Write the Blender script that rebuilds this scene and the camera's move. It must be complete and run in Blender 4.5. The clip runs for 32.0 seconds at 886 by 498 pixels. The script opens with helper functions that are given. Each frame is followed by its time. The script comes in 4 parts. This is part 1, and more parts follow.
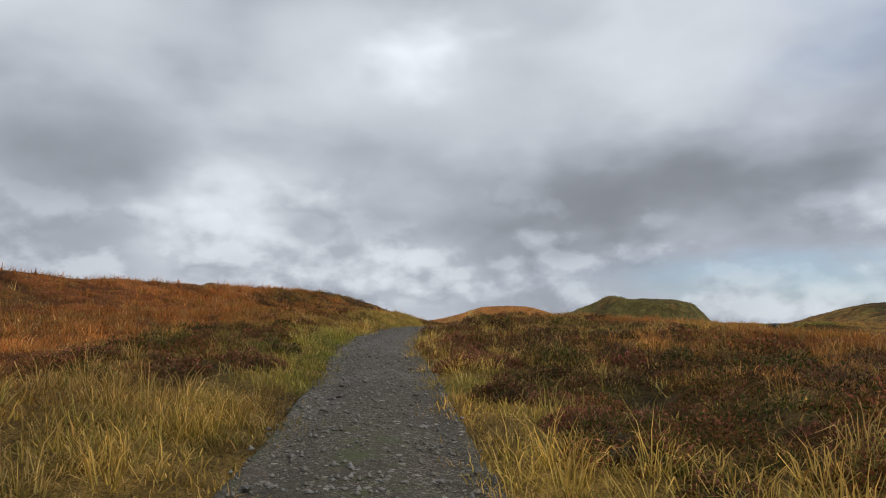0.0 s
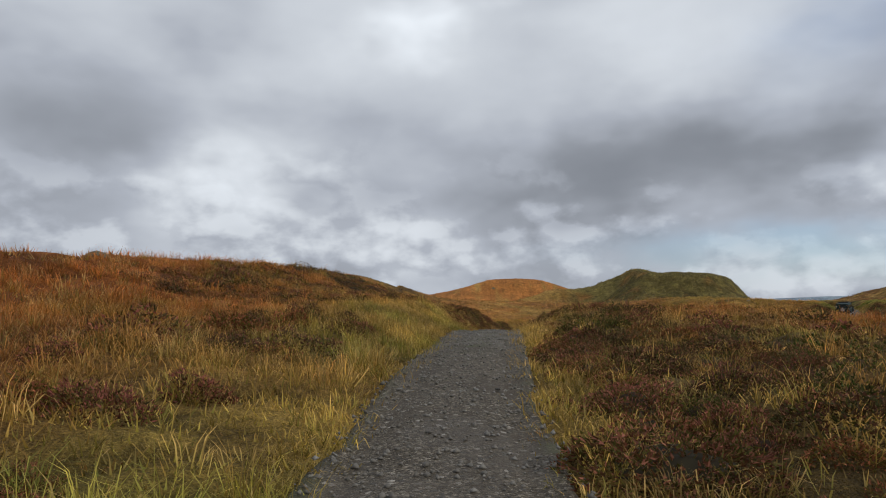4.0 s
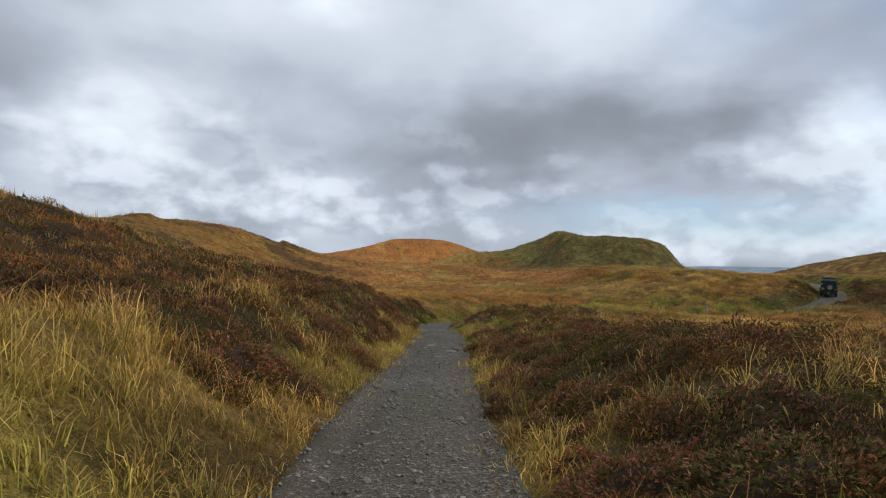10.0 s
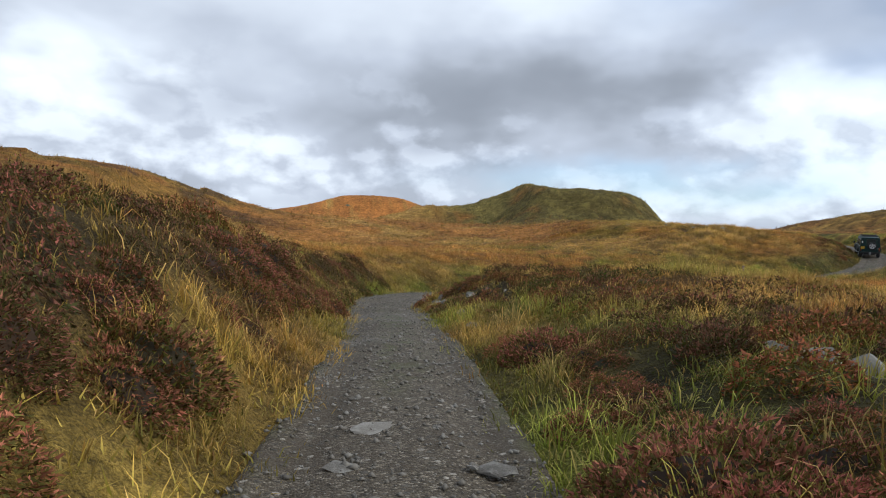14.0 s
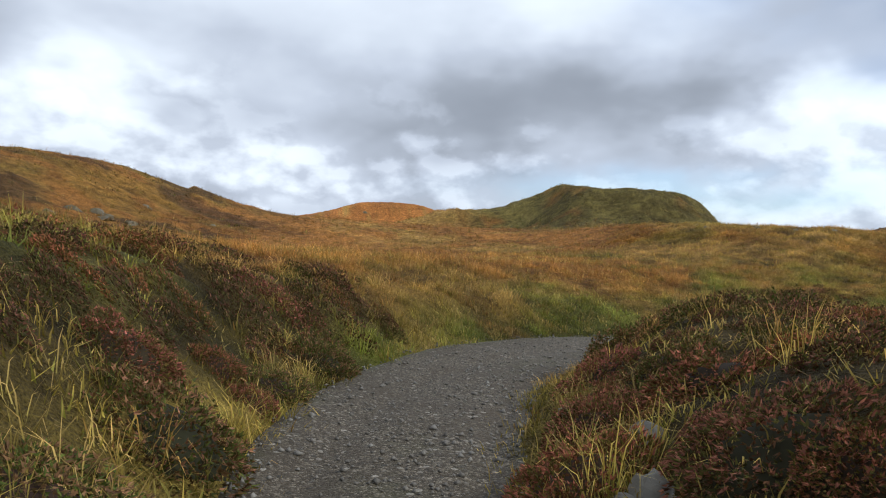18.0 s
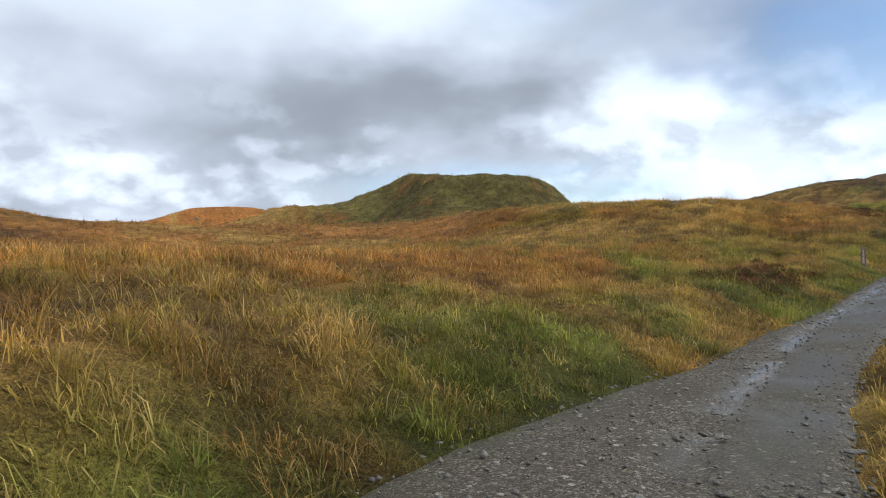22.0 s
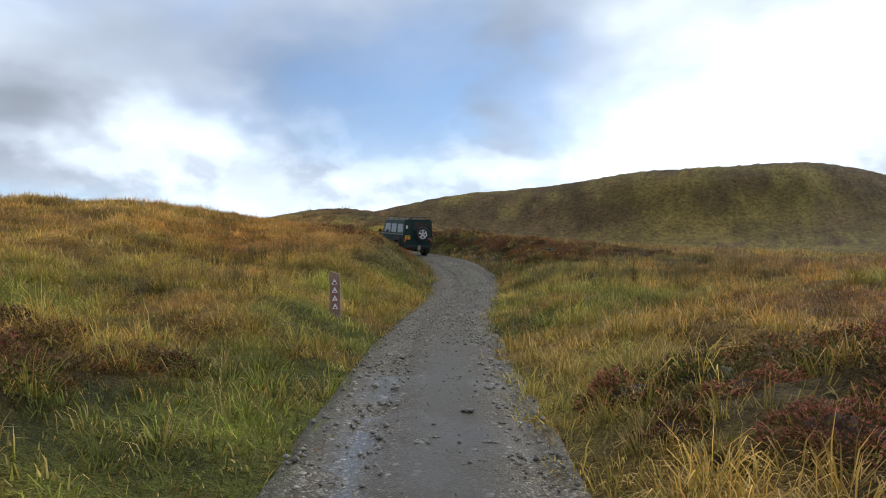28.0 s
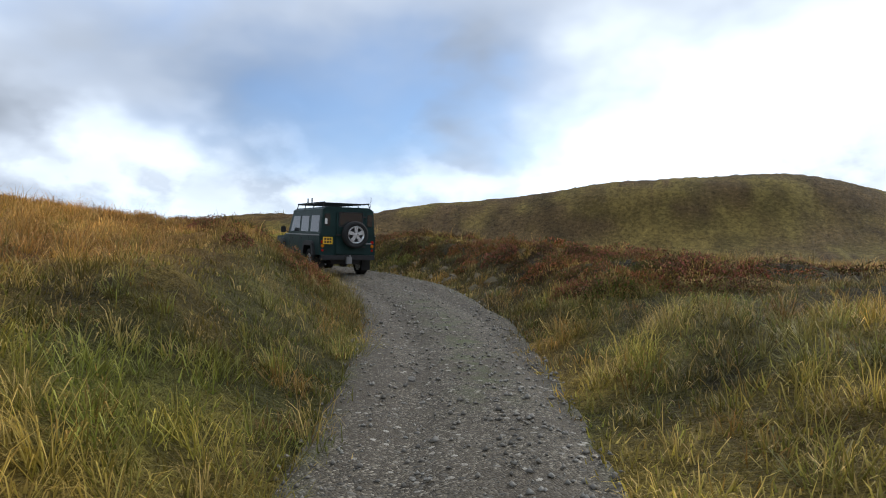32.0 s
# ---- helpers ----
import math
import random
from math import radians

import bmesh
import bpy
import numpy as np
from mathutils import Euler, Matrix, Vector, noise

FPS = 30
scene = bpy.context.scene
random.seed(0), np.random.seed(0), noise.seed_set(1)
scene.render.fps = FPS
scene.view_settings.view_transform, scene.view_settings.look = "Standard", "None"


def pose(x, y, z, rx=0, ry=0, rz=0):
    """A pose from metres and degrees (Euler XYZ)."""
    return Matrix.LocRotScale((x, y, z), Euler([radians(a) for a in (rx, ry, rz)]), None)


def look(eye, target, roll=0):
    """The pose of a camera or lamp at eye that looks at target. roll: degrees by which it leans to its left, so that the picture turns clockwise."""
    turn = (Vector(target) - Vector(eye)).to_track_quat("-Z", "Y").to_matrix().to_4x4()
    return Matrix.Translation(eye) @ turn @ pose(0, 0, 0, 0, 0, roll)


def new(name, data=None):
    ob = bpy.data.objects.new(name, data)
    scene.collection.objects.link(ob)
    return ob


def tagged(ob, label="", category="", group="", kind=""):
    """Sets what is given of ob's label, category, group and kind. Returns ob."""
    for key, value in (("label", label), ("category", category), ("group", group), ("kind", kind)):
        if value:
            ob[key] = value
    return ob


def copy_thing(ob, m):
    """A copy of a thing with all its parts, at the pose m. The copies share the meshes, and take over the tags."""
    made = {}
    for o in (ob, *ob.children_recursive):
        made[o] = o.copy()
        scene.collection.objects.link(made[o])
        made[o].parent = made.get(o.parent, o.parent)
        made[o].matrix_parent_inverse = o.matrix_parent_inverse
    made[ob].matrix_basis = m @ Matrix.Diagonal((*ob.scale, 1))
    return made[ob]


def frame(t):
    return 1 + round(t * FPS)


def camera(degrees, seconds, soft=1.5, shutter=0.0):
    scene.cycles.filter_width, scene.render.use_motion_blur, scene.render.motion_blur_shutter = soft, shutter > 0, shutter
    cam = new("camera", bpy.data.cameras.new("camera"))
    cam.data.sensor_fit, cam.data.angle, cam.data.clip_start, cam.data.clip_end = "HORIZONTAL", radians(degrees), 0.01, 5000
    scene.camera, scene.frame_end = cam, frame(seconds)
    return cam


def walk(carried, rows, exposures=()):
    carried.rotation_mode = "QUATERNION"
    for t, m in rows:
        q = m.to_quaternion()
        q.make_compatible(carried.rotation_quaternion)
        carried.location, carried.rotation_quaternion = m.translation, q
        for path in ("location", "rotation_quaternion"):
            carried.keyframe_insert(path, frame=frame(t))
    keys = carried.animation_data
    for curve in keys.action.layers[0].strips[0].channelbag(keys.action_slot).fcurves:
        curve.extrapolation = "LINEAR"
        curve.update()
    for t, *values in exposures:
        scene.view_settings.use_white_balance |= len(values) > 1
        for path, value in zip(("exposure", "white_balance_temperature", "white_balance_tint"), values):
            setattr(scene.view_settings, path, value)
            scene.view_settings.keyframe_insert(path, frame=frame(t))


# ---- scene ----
EXPOSURES = [(0.0, -0.56, 6400, 9), (6.0, -0.6, 6350, 9), (9.0, -0.5, 6200, 9), (11.0, -0.2, 6100, 8), (14.0, -0.06, 6050, 8), (20.0, -0.04, 6050, 8), (22.0, 0.03, 6050, 7), (32.0, 0.03, 6050, 7)]
cam = camera(68.0, 32.0, soft=1.05)
# seconds, x, y, z, yaw, pitch, roll
PATH = [
    (0.0, 0.00, 0.00, 1.50, 1.38, 7.12, -0.65),
    (0.5, -0.27, 2.11, 1.68, 1.31, 7.17, -0.12),
    (1.0, -0.65, 4.18, 1.86, 1.09, 7.24, -0.44),
    (1.5, -0.97, 6.25, 1.98, 1.24, 7.05, 0.80),
    (2.0, -1.27, 8.31, 2.07, 1.67, 5.93, 0.07),
    (2.5, -1.55, 10.35, 2.16, 1.92, 5.24, 0.16),
    (3.0, -1.81, 12.40, 2.27, 2.13, 5.09, -0.03),
    (3.5, -2.08, 14.43, 2.44, 1.90, 4.87, -0.32),
    (5.5, -1.65, 23.00, 2.97, 0.25, 3.82, -0.91),
    (6.0, -1.62, 25.14, 3.02, -1.04, 3.26, -0.55),
    (6.5, -1.67, 27.36, 3.08, -2.33, 3.01, 0.34),
    (7.0, -1.67, 29.53, 3.12, -3.36, 3.03, -0.13),
    (7.5, -1.63, 31.66, 3.16, -4.25, 2.96, 0.43),
    (8.0, -1.53, 33.76, 3.18, -5.05, 2.79, -0.56),
    (8.5, -1.39, 35.84, 3.18, -5.85, 2.89, 0.57),
    (9.0, -1.22, 37.95, 3.15, -6.47, 2.70, 0.19),
    (9.5, -1.06, 40.07, 3.09, -6.59, 2.17, 0.51),
    (10.0, -0.91, 42.21, 2.99, -6.65, 1.25, 1.09),
    (10.5, -0.78, 44.35, 2.85, -6.83, 0.02, 1.25),
    (11.0, -0.65, 46.50, 2.69, -6.98, -0.95, 0.84),
    (11.5, -0.49, 48.68, 2.54, -7.06, -1.39, 1.17),
    (12.0, -0.28, 50.86, 2.41, -7.32, -1.64, 1.40),
    (12.5, -0.01, 53.03, 2.28, -7.98, -1.58, 1.01),
    (13.0, 0.28, 55.16, 2.14, -9.06, -1.58, 1.14),
    (13.5, 0.58, 57.22, 2.00, -10.10, -1.93, 1.33),
    (14.0, 0.90, 59.23, 1.85, -10.89, -2.04, 1.64),
    (14.5, 1.16, 61.15, 1.74, -11.04, -2.00, 1.56),
    (16.5, 2.12, 68.60, 1.47, -11.13, -1.51, 2.70),
    (17.0, 2.33, 70.38, 1.39, -10.46, -1.45, 2.35),
    (17.5, 2.46, 72.08, 1.31, -9.80, -1.34, 1.76),
    (18.0, 2.57, 73.75, 1.21, -9.20, -1.27, 1.61),
    (18.5, 2.63, 75.34, 1.11, -8.56, -1.42, 2.77),
    (19.0, 2.67, 76.83, 1.00, -7.94, -2.18, 3.56),
    (19.5, 2.77, 78.22, 0.92, -7.74, -2.98, 2.70),
    (20.0, 2.98, 79.56, 0.84, -7.74, -3.01, 1.32),
    (20.5, 3.31, 80.87, 0.75, -9.67, -2.47, 0.75),
    (21.0, 3.83, 82.12, 0.67, -13.59, -1.98, -0.73),
    (21.5, 4.62, 83.29, 0.60, -18.05, -1.52, -0.89),
    (22.0, 5.64, 84.43, 0.52, -22.30, -1.20, -1.69),
    (22.5, 6.73, 85.58, 0.42, -27.37, -0.87, -1.93),
    (23.0, 7.82, 86.71, 0.30, -33.79, -0.66, -1.68),
    (23.5, 8.95, 87.71, 0.15, -40.41, -0.63, -1.96),
    (24.0, 10.20, 88.58, 0.01, -45.55, -0.47, -2.10),
    (24.5, 11.54, 89.45, -0.11, -48.82, -0.09, -1.30),
    (25.0, 12.94, 90.39, -0.18, -52.91, -0.15, -1.34),
    (25.5, 14.40, 91.39, -0.21, -55.86, -0.08, -1.43),
    (26.0, 15.90, 92.39, -0.24, -58.20, 0.08, -0.79),
    (26.5, 17.52, 93.30, -0.21, -60.05, 0.24, -0.60),
    (28.5, 24.17, 96.72, -0.30, -63.25, 1.09, -0.50),
    (29.0, 26.03, 97.68, -0.23, -63.71, 1.16, -0.51),
    (29.5, 27.97, 98.65, -0.20, -64.14, 1.49, -0.50),
    (30.0, 29.83, 99.59, -0.18, -64.60, 1.62, -0.80),
    (30.5, 31.59, 100.46, -0.17, -65.03, 1.81, -0.38),
    (31.0, 33.25, 101.27, -0.15, -65.40, 2.01, -1.48),
    (31.5, 34.87, 102.06, -0.15, -65.91, 2.00, 0.13),
    (32.0, 36.51, 102.80, -0.08, -66.32, 2.31, -0.41),
]
walk(cam, [(t, pose(x, y, z, 90 + pitch, 0, yaw) @ pose(0, 0, 0, 0, 0, roll)) for t, x, y, z, yaw, pitch, roll in PATH],
     exposures=EXPOSURES)

# ---- sky and sun ----
world = bpy.data.worlds.new("sky")
scene.world = world
world.use_nodes = True


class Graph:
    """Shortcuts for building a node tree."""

    def __init__(self, tree):
        self.tree, self.links = tree, tree.links
        tree.nodes.clear()

    def node(self, kind, **settings):
        n = self.tree.nodes.new(kind)
        for key, value in settings.items():
            if key == "operation":
                n.operation = value
            elif key == "blend_type":
                n.blend_type = value
            elif key == "data_type":
                n.data_type = value
            elif key == "sky_type":
                n.sky_type = value
            elif key == "attribute_name":
                n.attribute_name = value
        return n

    def put(self, socket, value):
        if isinstance(value, bpy.types.NodeSocket):
            self.links.new(value, socket)
        else:
            socket.default_value = value

    def math(self, op, a, b=0.0, c=0.0, clamp=False):
        n = self.node("ShaderNodeMath", operation=op)
        n.use_clamp = clamp
        for k, v in enumerate((a, b, c)):
            self.put(n.inputs[k], v)
        return n.outputs[0]

    def vec(self, op, a, b=(0, 0, 0)):
        n = self.node("ShaderNodeVectorMath", operation=op)
        self.put(n.inputs[0], a)
        self.put(n.inputs[1], b)
        return n.outputs["Value"] if op in ("DOT_PRODUCT", "LENGTH", "DISTANCE") else n.outputs[0]

    def mix(self, f, a, b, blend="MIX"):
        n = self.node("ShaderNodeMix", data_type="RGBA", blend_type=blend)
        self.put(n.inputs[0], f)
        self.put(n.inputs[6], a)
        self.put(n.inputs[7], b)
        return n.outputs[2]

    def noise(self, where, scale, detail=4.0, rough=0.55, warp=0.0):
        n = self.node("ShaderNodeTexNoise")
        self.put(n.inputs["Vector"], where)
        n.inputs["Scale"].default_value = scale
        n.inputs["Detail"].default_value = detail
        n.inputs["Roughness"].default_value = rough
        n.inputs["Distortion"].default_value = warp
        return n.outputs["Fac"], n.outputs["Color"]

    def ramp(self, f, *stops):
        n = self.node("ShaderNodeValToRGB")
        self.put(n.inputs[0], f)
        e = n.color_ramp.elements
        while len(e) < len(stops):
            e.new(0.5)
        for k, (at, colour) in enumerate(stops):
            e[k].position = at
            e[k].color = (*colour, 1) if len(colour) == 3 else colour
        return n.outputs[0]

    def span(self, v, low, high, to_low=0.0, to_high=1.0):
        n = self.node("ShaderNodeMapRange")
        for k, q in enumerate((v, low, high, to_low, to_high)):
            self.put(n.inputs[k], q)
        return n.outputs[0]


SUN_BEARING, SUN_HEIGHT = -112.0, 34.0      # degrees, from +y to the left, and above the horizon
g = Graph(world.node_tree)
coord = g.node("ShaderNodeTexCoord").outputs["Generated"]
split = g.node("ShaderNodeSeparateXYZ")
g.put(split.inputs[0], coord)
sx, sy, sz = split.outputs
broad = g.vec("MULTIPLY", coord, (1.0, 1.0, 1.8))
big, _ = g.noise(broad, 2.0, 2.0, 0.45, 0.2)
mid, _ = g.noise(broad, 4.6, 4.0, 0.44, 0.15)
_, wob = g.noise(broad, 6.0, 3.0, 0.5)
wobble = g.node("ShaderNodeSeparateXYZ")
g.put(wobble.inputs[0], wob)
bearing = g.math("ADD", g.math("MULTIPLY", g.math("ARCTAN2", g.math("MULTIPLY", sx, -1.0), sy), 57.3),
                 g.math("MULTIPLY_ADD", wobble.outputs[0], 24.0, -12.0))
lift = g.math("ADD", g.math("MULTIPLY", g.math("ARCSINE", sz), 57.3), g.math("MULTIPLY_ADD", wobble.outputs[1], 9.0, -4.5))


def patch(b, e, wide, tall):
    """A soft-edged cloud round a bearing and a height in degrees, 0 to 1."""
    u = g.math("DIVIDE", g.math("SUBTRACT", bearing, b), wide)
    v = g.math("DIVIDE", g.math("SUBTRACT", lift, e), tall)
    r = g.math("ADD", g.math("MULTIPLY", u, u), g.math("MULTIPLY", v, v))
    return g.math("POWER", 2.718, g.math("MULTIPLY", r, -1.0))


# how bright the cloud is: broad soft grey banks above, lit heaps with crisp heads in the gaps near the skyline
low = g.span(lift, 15.0, 6.0)
tone = g.math("MULTIPLY_ADD", g.math("SUBTRACT", mid, 0.5), g.span(lift, 20.0, 8.0, 0.16, 0.30), g.math("MULTIPLY_ADD", big, 0.46, 0.375))
banks = 0.0
for b, e, wide, tall, much in (
        (-14, 11, 19, 4.2, -0.20), (-26, 11, 8, 3.5, -0.08), (27, 15.5, 16, 4.5, -0.14), (4, 16, 12, 5, 0.07), (-62, 15.5, 19, 5.5, -0.18), (-26, 20, 12, 5, 0.06),
        (-41, 10.5, 6, 4.0, 0.34), (-80, 8.5, 8, 4.5, 0.26), (-94, 14, 11, 8, 0.40), (20, 9.5, 6, 3.5, 0.24), (7, 6.5, 6, 2.0, 0.12), (3, 24, 5, 2.5, 0.26),
        (8, 4.2, 16, 1.9, 0.10), (-50, 4.2, 22, 2.0, 0.22), (-68, 7.5, 10, 1.8, 0.20), (-30, 2.0, 12, 1.6, 0.14), (34, 25, 22, 6, 0.14), (-32, 27, 25, 6, 0.14), (-18, 23, 14, 5, 0.08)):
    banks = g.math("MULTIPLY_ADD", patch(b, e, wide, tall), much, banks)
tone = g.math("ADD", tone, banks)
# heaped clouds low down, brighter on the side of the sun and at their heads
heaped = g.vec("MULTIPLY", coord, (1.0, 1.0, 1.6))
head, _ = g.noise(heaped, 8.5, 5.0, 0.50, 0.05)
behind, _ = g.noise(g.vec("ADD", heaped, (0.014, -0.006, 0.030)), 8.5, 5.0, 0.50, 0.05)
lit = g.span(g.math("SUBTRACT", head, behind), -0.08, 0.08)
cover = g.span(g.math("MULTIPLY_ADD", banks, 0.55, head), 0.45, 0.54)
crown = g.math("ADD", g.math("MULTIPLY_ADD", lit, 0.22, 0.50), g.math("MULTIPLY", banks, 0.75))
few = g.math("MULTIPLY", g.math("MULTIPLY", low, cover), 0.78)
tone = g.math("ADD", g.math("MULTIPLY", tone, g.math("SUBTRACT", 1.0, few)), g.math("MULTIPLY", crown, few))
cloud = g.ramp(tone, (0.26, (0.24, 0.250, 0.277)), (0.44, (0.41, 0.422, 0.455)), (0.60, (0.66, 0.675, 0.725)), (0.76, (1.02, 1.03, 1.05)), (1.0, (1.4, 1.41, 1.42)))
sky = g.node("ShaderNodeTexSky", sky_type="NISHITA")
sky.sun_disc = False
sky.sun_elevation, sky.sun_rotation = radians(SUN_HEIGHT), radians(-SUN_BEARING)
sky.air_density, sky.dust_density = 1.0, 1.0
blue = g.vec("MULTIPLY", sky.outputs[0], (0.100, 0.136, 0.172))
gap = g.math("MAXIMUM", patch(-60, 14, 16, 7), g.math("MAXIMUM", g.math("MULTIPLY", patch(-40, 24, 12, 7), 0.8), patch(-30, 4.0, 14, 1.8)))
gap = g.math("MULTIPLY", gap, g.span(mid, 0.20, 0.44), clamp=True)
colour = g.mix(g.math("MULTIPLY", gap, 0.50), cloud, blue)
colour = g.vec("MULTIPLY", colour, (0.965, 1.0, 1.045))
ground_glow = g.mix(g.span(sz, -0.06, 0.0), (0.10, 0.09, 0.07, 1), colour)
back = g.node("ShaderNodeBackground")
g.put(back.inputs[0], ground_glow)
back.inputs[1].default_value = 1.0
out = g.node("ShaderNodeOutputWorld")
g.links.new(back.outputs[0], out.inputs[0])

sun = new("sun", bpy.data.lights.new("sun", "SUN"))
sun.data.energy, sun.data.angle, sun.data.color = 2.1, radians(10), (1.0, 0.95, 0.86)
b, e = radians(SUN_BEARING), radians(SUN_HEIGHT)
sun.matrix_world = look((0, 0, 60), (-60 * -math.sin(b) * math.cos(e), -60 * math.cos(b) * math.cos(e), 60 - 60 * math.sin(e)))

# ---- materials ----
def material(name, rough=0.8, metal=0.0):
    m = bpy.data.materials.new(name)
    m.use_nodes = True
    t = Graph(m.node_tree)
    b = t.node("ShaderNodeBsdfPrincipled")
    o = t.node("ShaderNodeOutputMaterial")
    t.links.new(b.outputs[0], o.inputs[0])
    b.inputs["Roughness"].default_value, b.inputs["Metallic"].default_value = rough, metal
    return m, t, b


def bumped(t, b, f, strength, distance):
    n = t.node("ShaderNodeBump")
    n.inputs["Strength"].default_value, n.inputs["Distance"].default_value = strength, distance
    t.put(n.inputs["Height"], f)
    t.links.new(n.outputs[0], b.inputs["Normal"])


def plain(name, colour, rough=0.6, metal=0.0, grain=0.12, scale=14.0, bump=0.0):
    """A surface of one colour with grain and stains at two scales."""
    m, t, b = material(name, rough, metal)
    where = t.node("ShaderNodeTexCoord").outputs["Object"]
    f, _ = t.noise(where, scale, 5.0, 0.6)
    h, _ = t.noise(where, scale * 0.12 + 0.4, 3.0)
    k = t.math("ADD", t.span(f, 0.3, 0.7, 1 - grain, 1 + grain), t.span(h, 0.3, 0.7, -grain, grain))
    t.put(b.inputs["Base Color"], t.mix(1.0, (*colour, 1), k, "MULTIPLY"))
    t.put(b.inputs["Roughness"], t.span(f, 0.3, 0.7, max(rough - 0.1, 0.02), min(rough + 0.1, 1)))
    if bump:
        bumped(t, b, f, bump, 0.01)
    return m


def tinted(name, rough, spread, lump=0.0, sheen=0.0):
    """Plant colour from the mesh's own tint, each piece a little different."""
    m, t, b = material(name, rough)
    a = t.node("ShaderNodeAttribute", attribute_name="tint")
    island = t.node("ShaderNodeNewGeometry").outputs["Random Per Island"]
    k = t.span(island, 0.0, 1.0, 1 - spread, 1 + spread)
    c = t.mix(1.0, a.outputs["Color"], k, "MULTIPLY")
    if lump:
        where = t.node("ShaderNodeNewGeometry").outputs["Position"]
        f, _ = t.noise(where, 1.1, 6.0, 0.65)
        h, _ = t.noise(where, 9.0, 4.0, 0.7)
        c = t.mix(1.0, c, t.math("MULTIPLY", t.span(f, 0.32, 0.68, 0.50, 1.42), t.span(h, 0.25, 0.75, 0.5, 1.5)), "MULTIPLY")
        g2, _ = t.noise(where, 0.16, 5.0, 0.65)
        c = t.mix(1.0, c, t.span(g2, 0.3, 0.7, 0.7, 1.3), "MULTIPLY")
        q, _ = t.noise(where, 42.0, 3.0, 0.7)
        c = t.mix(1.0, c, t.span(q, 0.32, 0.68, 0.45, 1.55), "MULTIPLY")
        bumped(t, b, t.math("MULTIPLY_ADD", q, 0.25, t.math("ADD", h, f)), 1.0, lump)
    t.put(b.inputs["Base Color"], c)
    b.inputs["Specular IOR Level"].default_value = 0.2
    return m


def leafy(name, rough, spread, varied=False):
    """Thin blades: a little light comes through them."""
    m, t, b = material(name, rough)
    a = t.node("ShaderNodeAttribute", attribute_name="tint")
    island = t.node("ShaderNodeNewGeometry").outputs["Random Per Island"]
    c = t.mix(1.0, a.outputs["Color"], t.span(island, 0.0, 1.0, 1 - spread, 1 + spread), "MULTIPLY")
    if varied:
        each = t.node("ShaderNodeObjectInfo").outputs["Random"]
        c = t.mix(1.0, c, t.ramp(each, (0.0, (0.62, 0.66, 0.62)), (0.25, (1.3, 1.1, 0.95)), (0.5, (0.72, 1.05, 0.72)), (0.75, (1.25, 1.0, 1.1)), (1.0, (0.85, 0.85, 0.8))), "MULTIPLY")
    t.put(b.inputs["Base Color"], c)
    b.inputs["Specular IOR Level"].default_value = 0.25
    through_light = t.node("ShaderNodeBsdfTranslucent")
    t.put(through_light.inputs[0], c)
    both = t.node("ShaderNodeMixShader")
    both.inputs[0].default_value = 0.3
    t.links.new(b.outputs[0], both.inputs[1])
    t.links.new(through_light.outputs[0], both.inputs[2])
    for n in t.tree.nodes:
        if n.bl_idname == "ShaderNodeOutputMaterial":
            t.links.new(both.outputs[0], n.inputs[0])
    return m


MOOR = tinted("moor_turf", 0.95, 0.0, lump=0.25)
GRASS = leafy("grass_blades", 0.7, 0.35)
HEATHER = leafy("heather_sprigs", 0.8, 0.45, True)


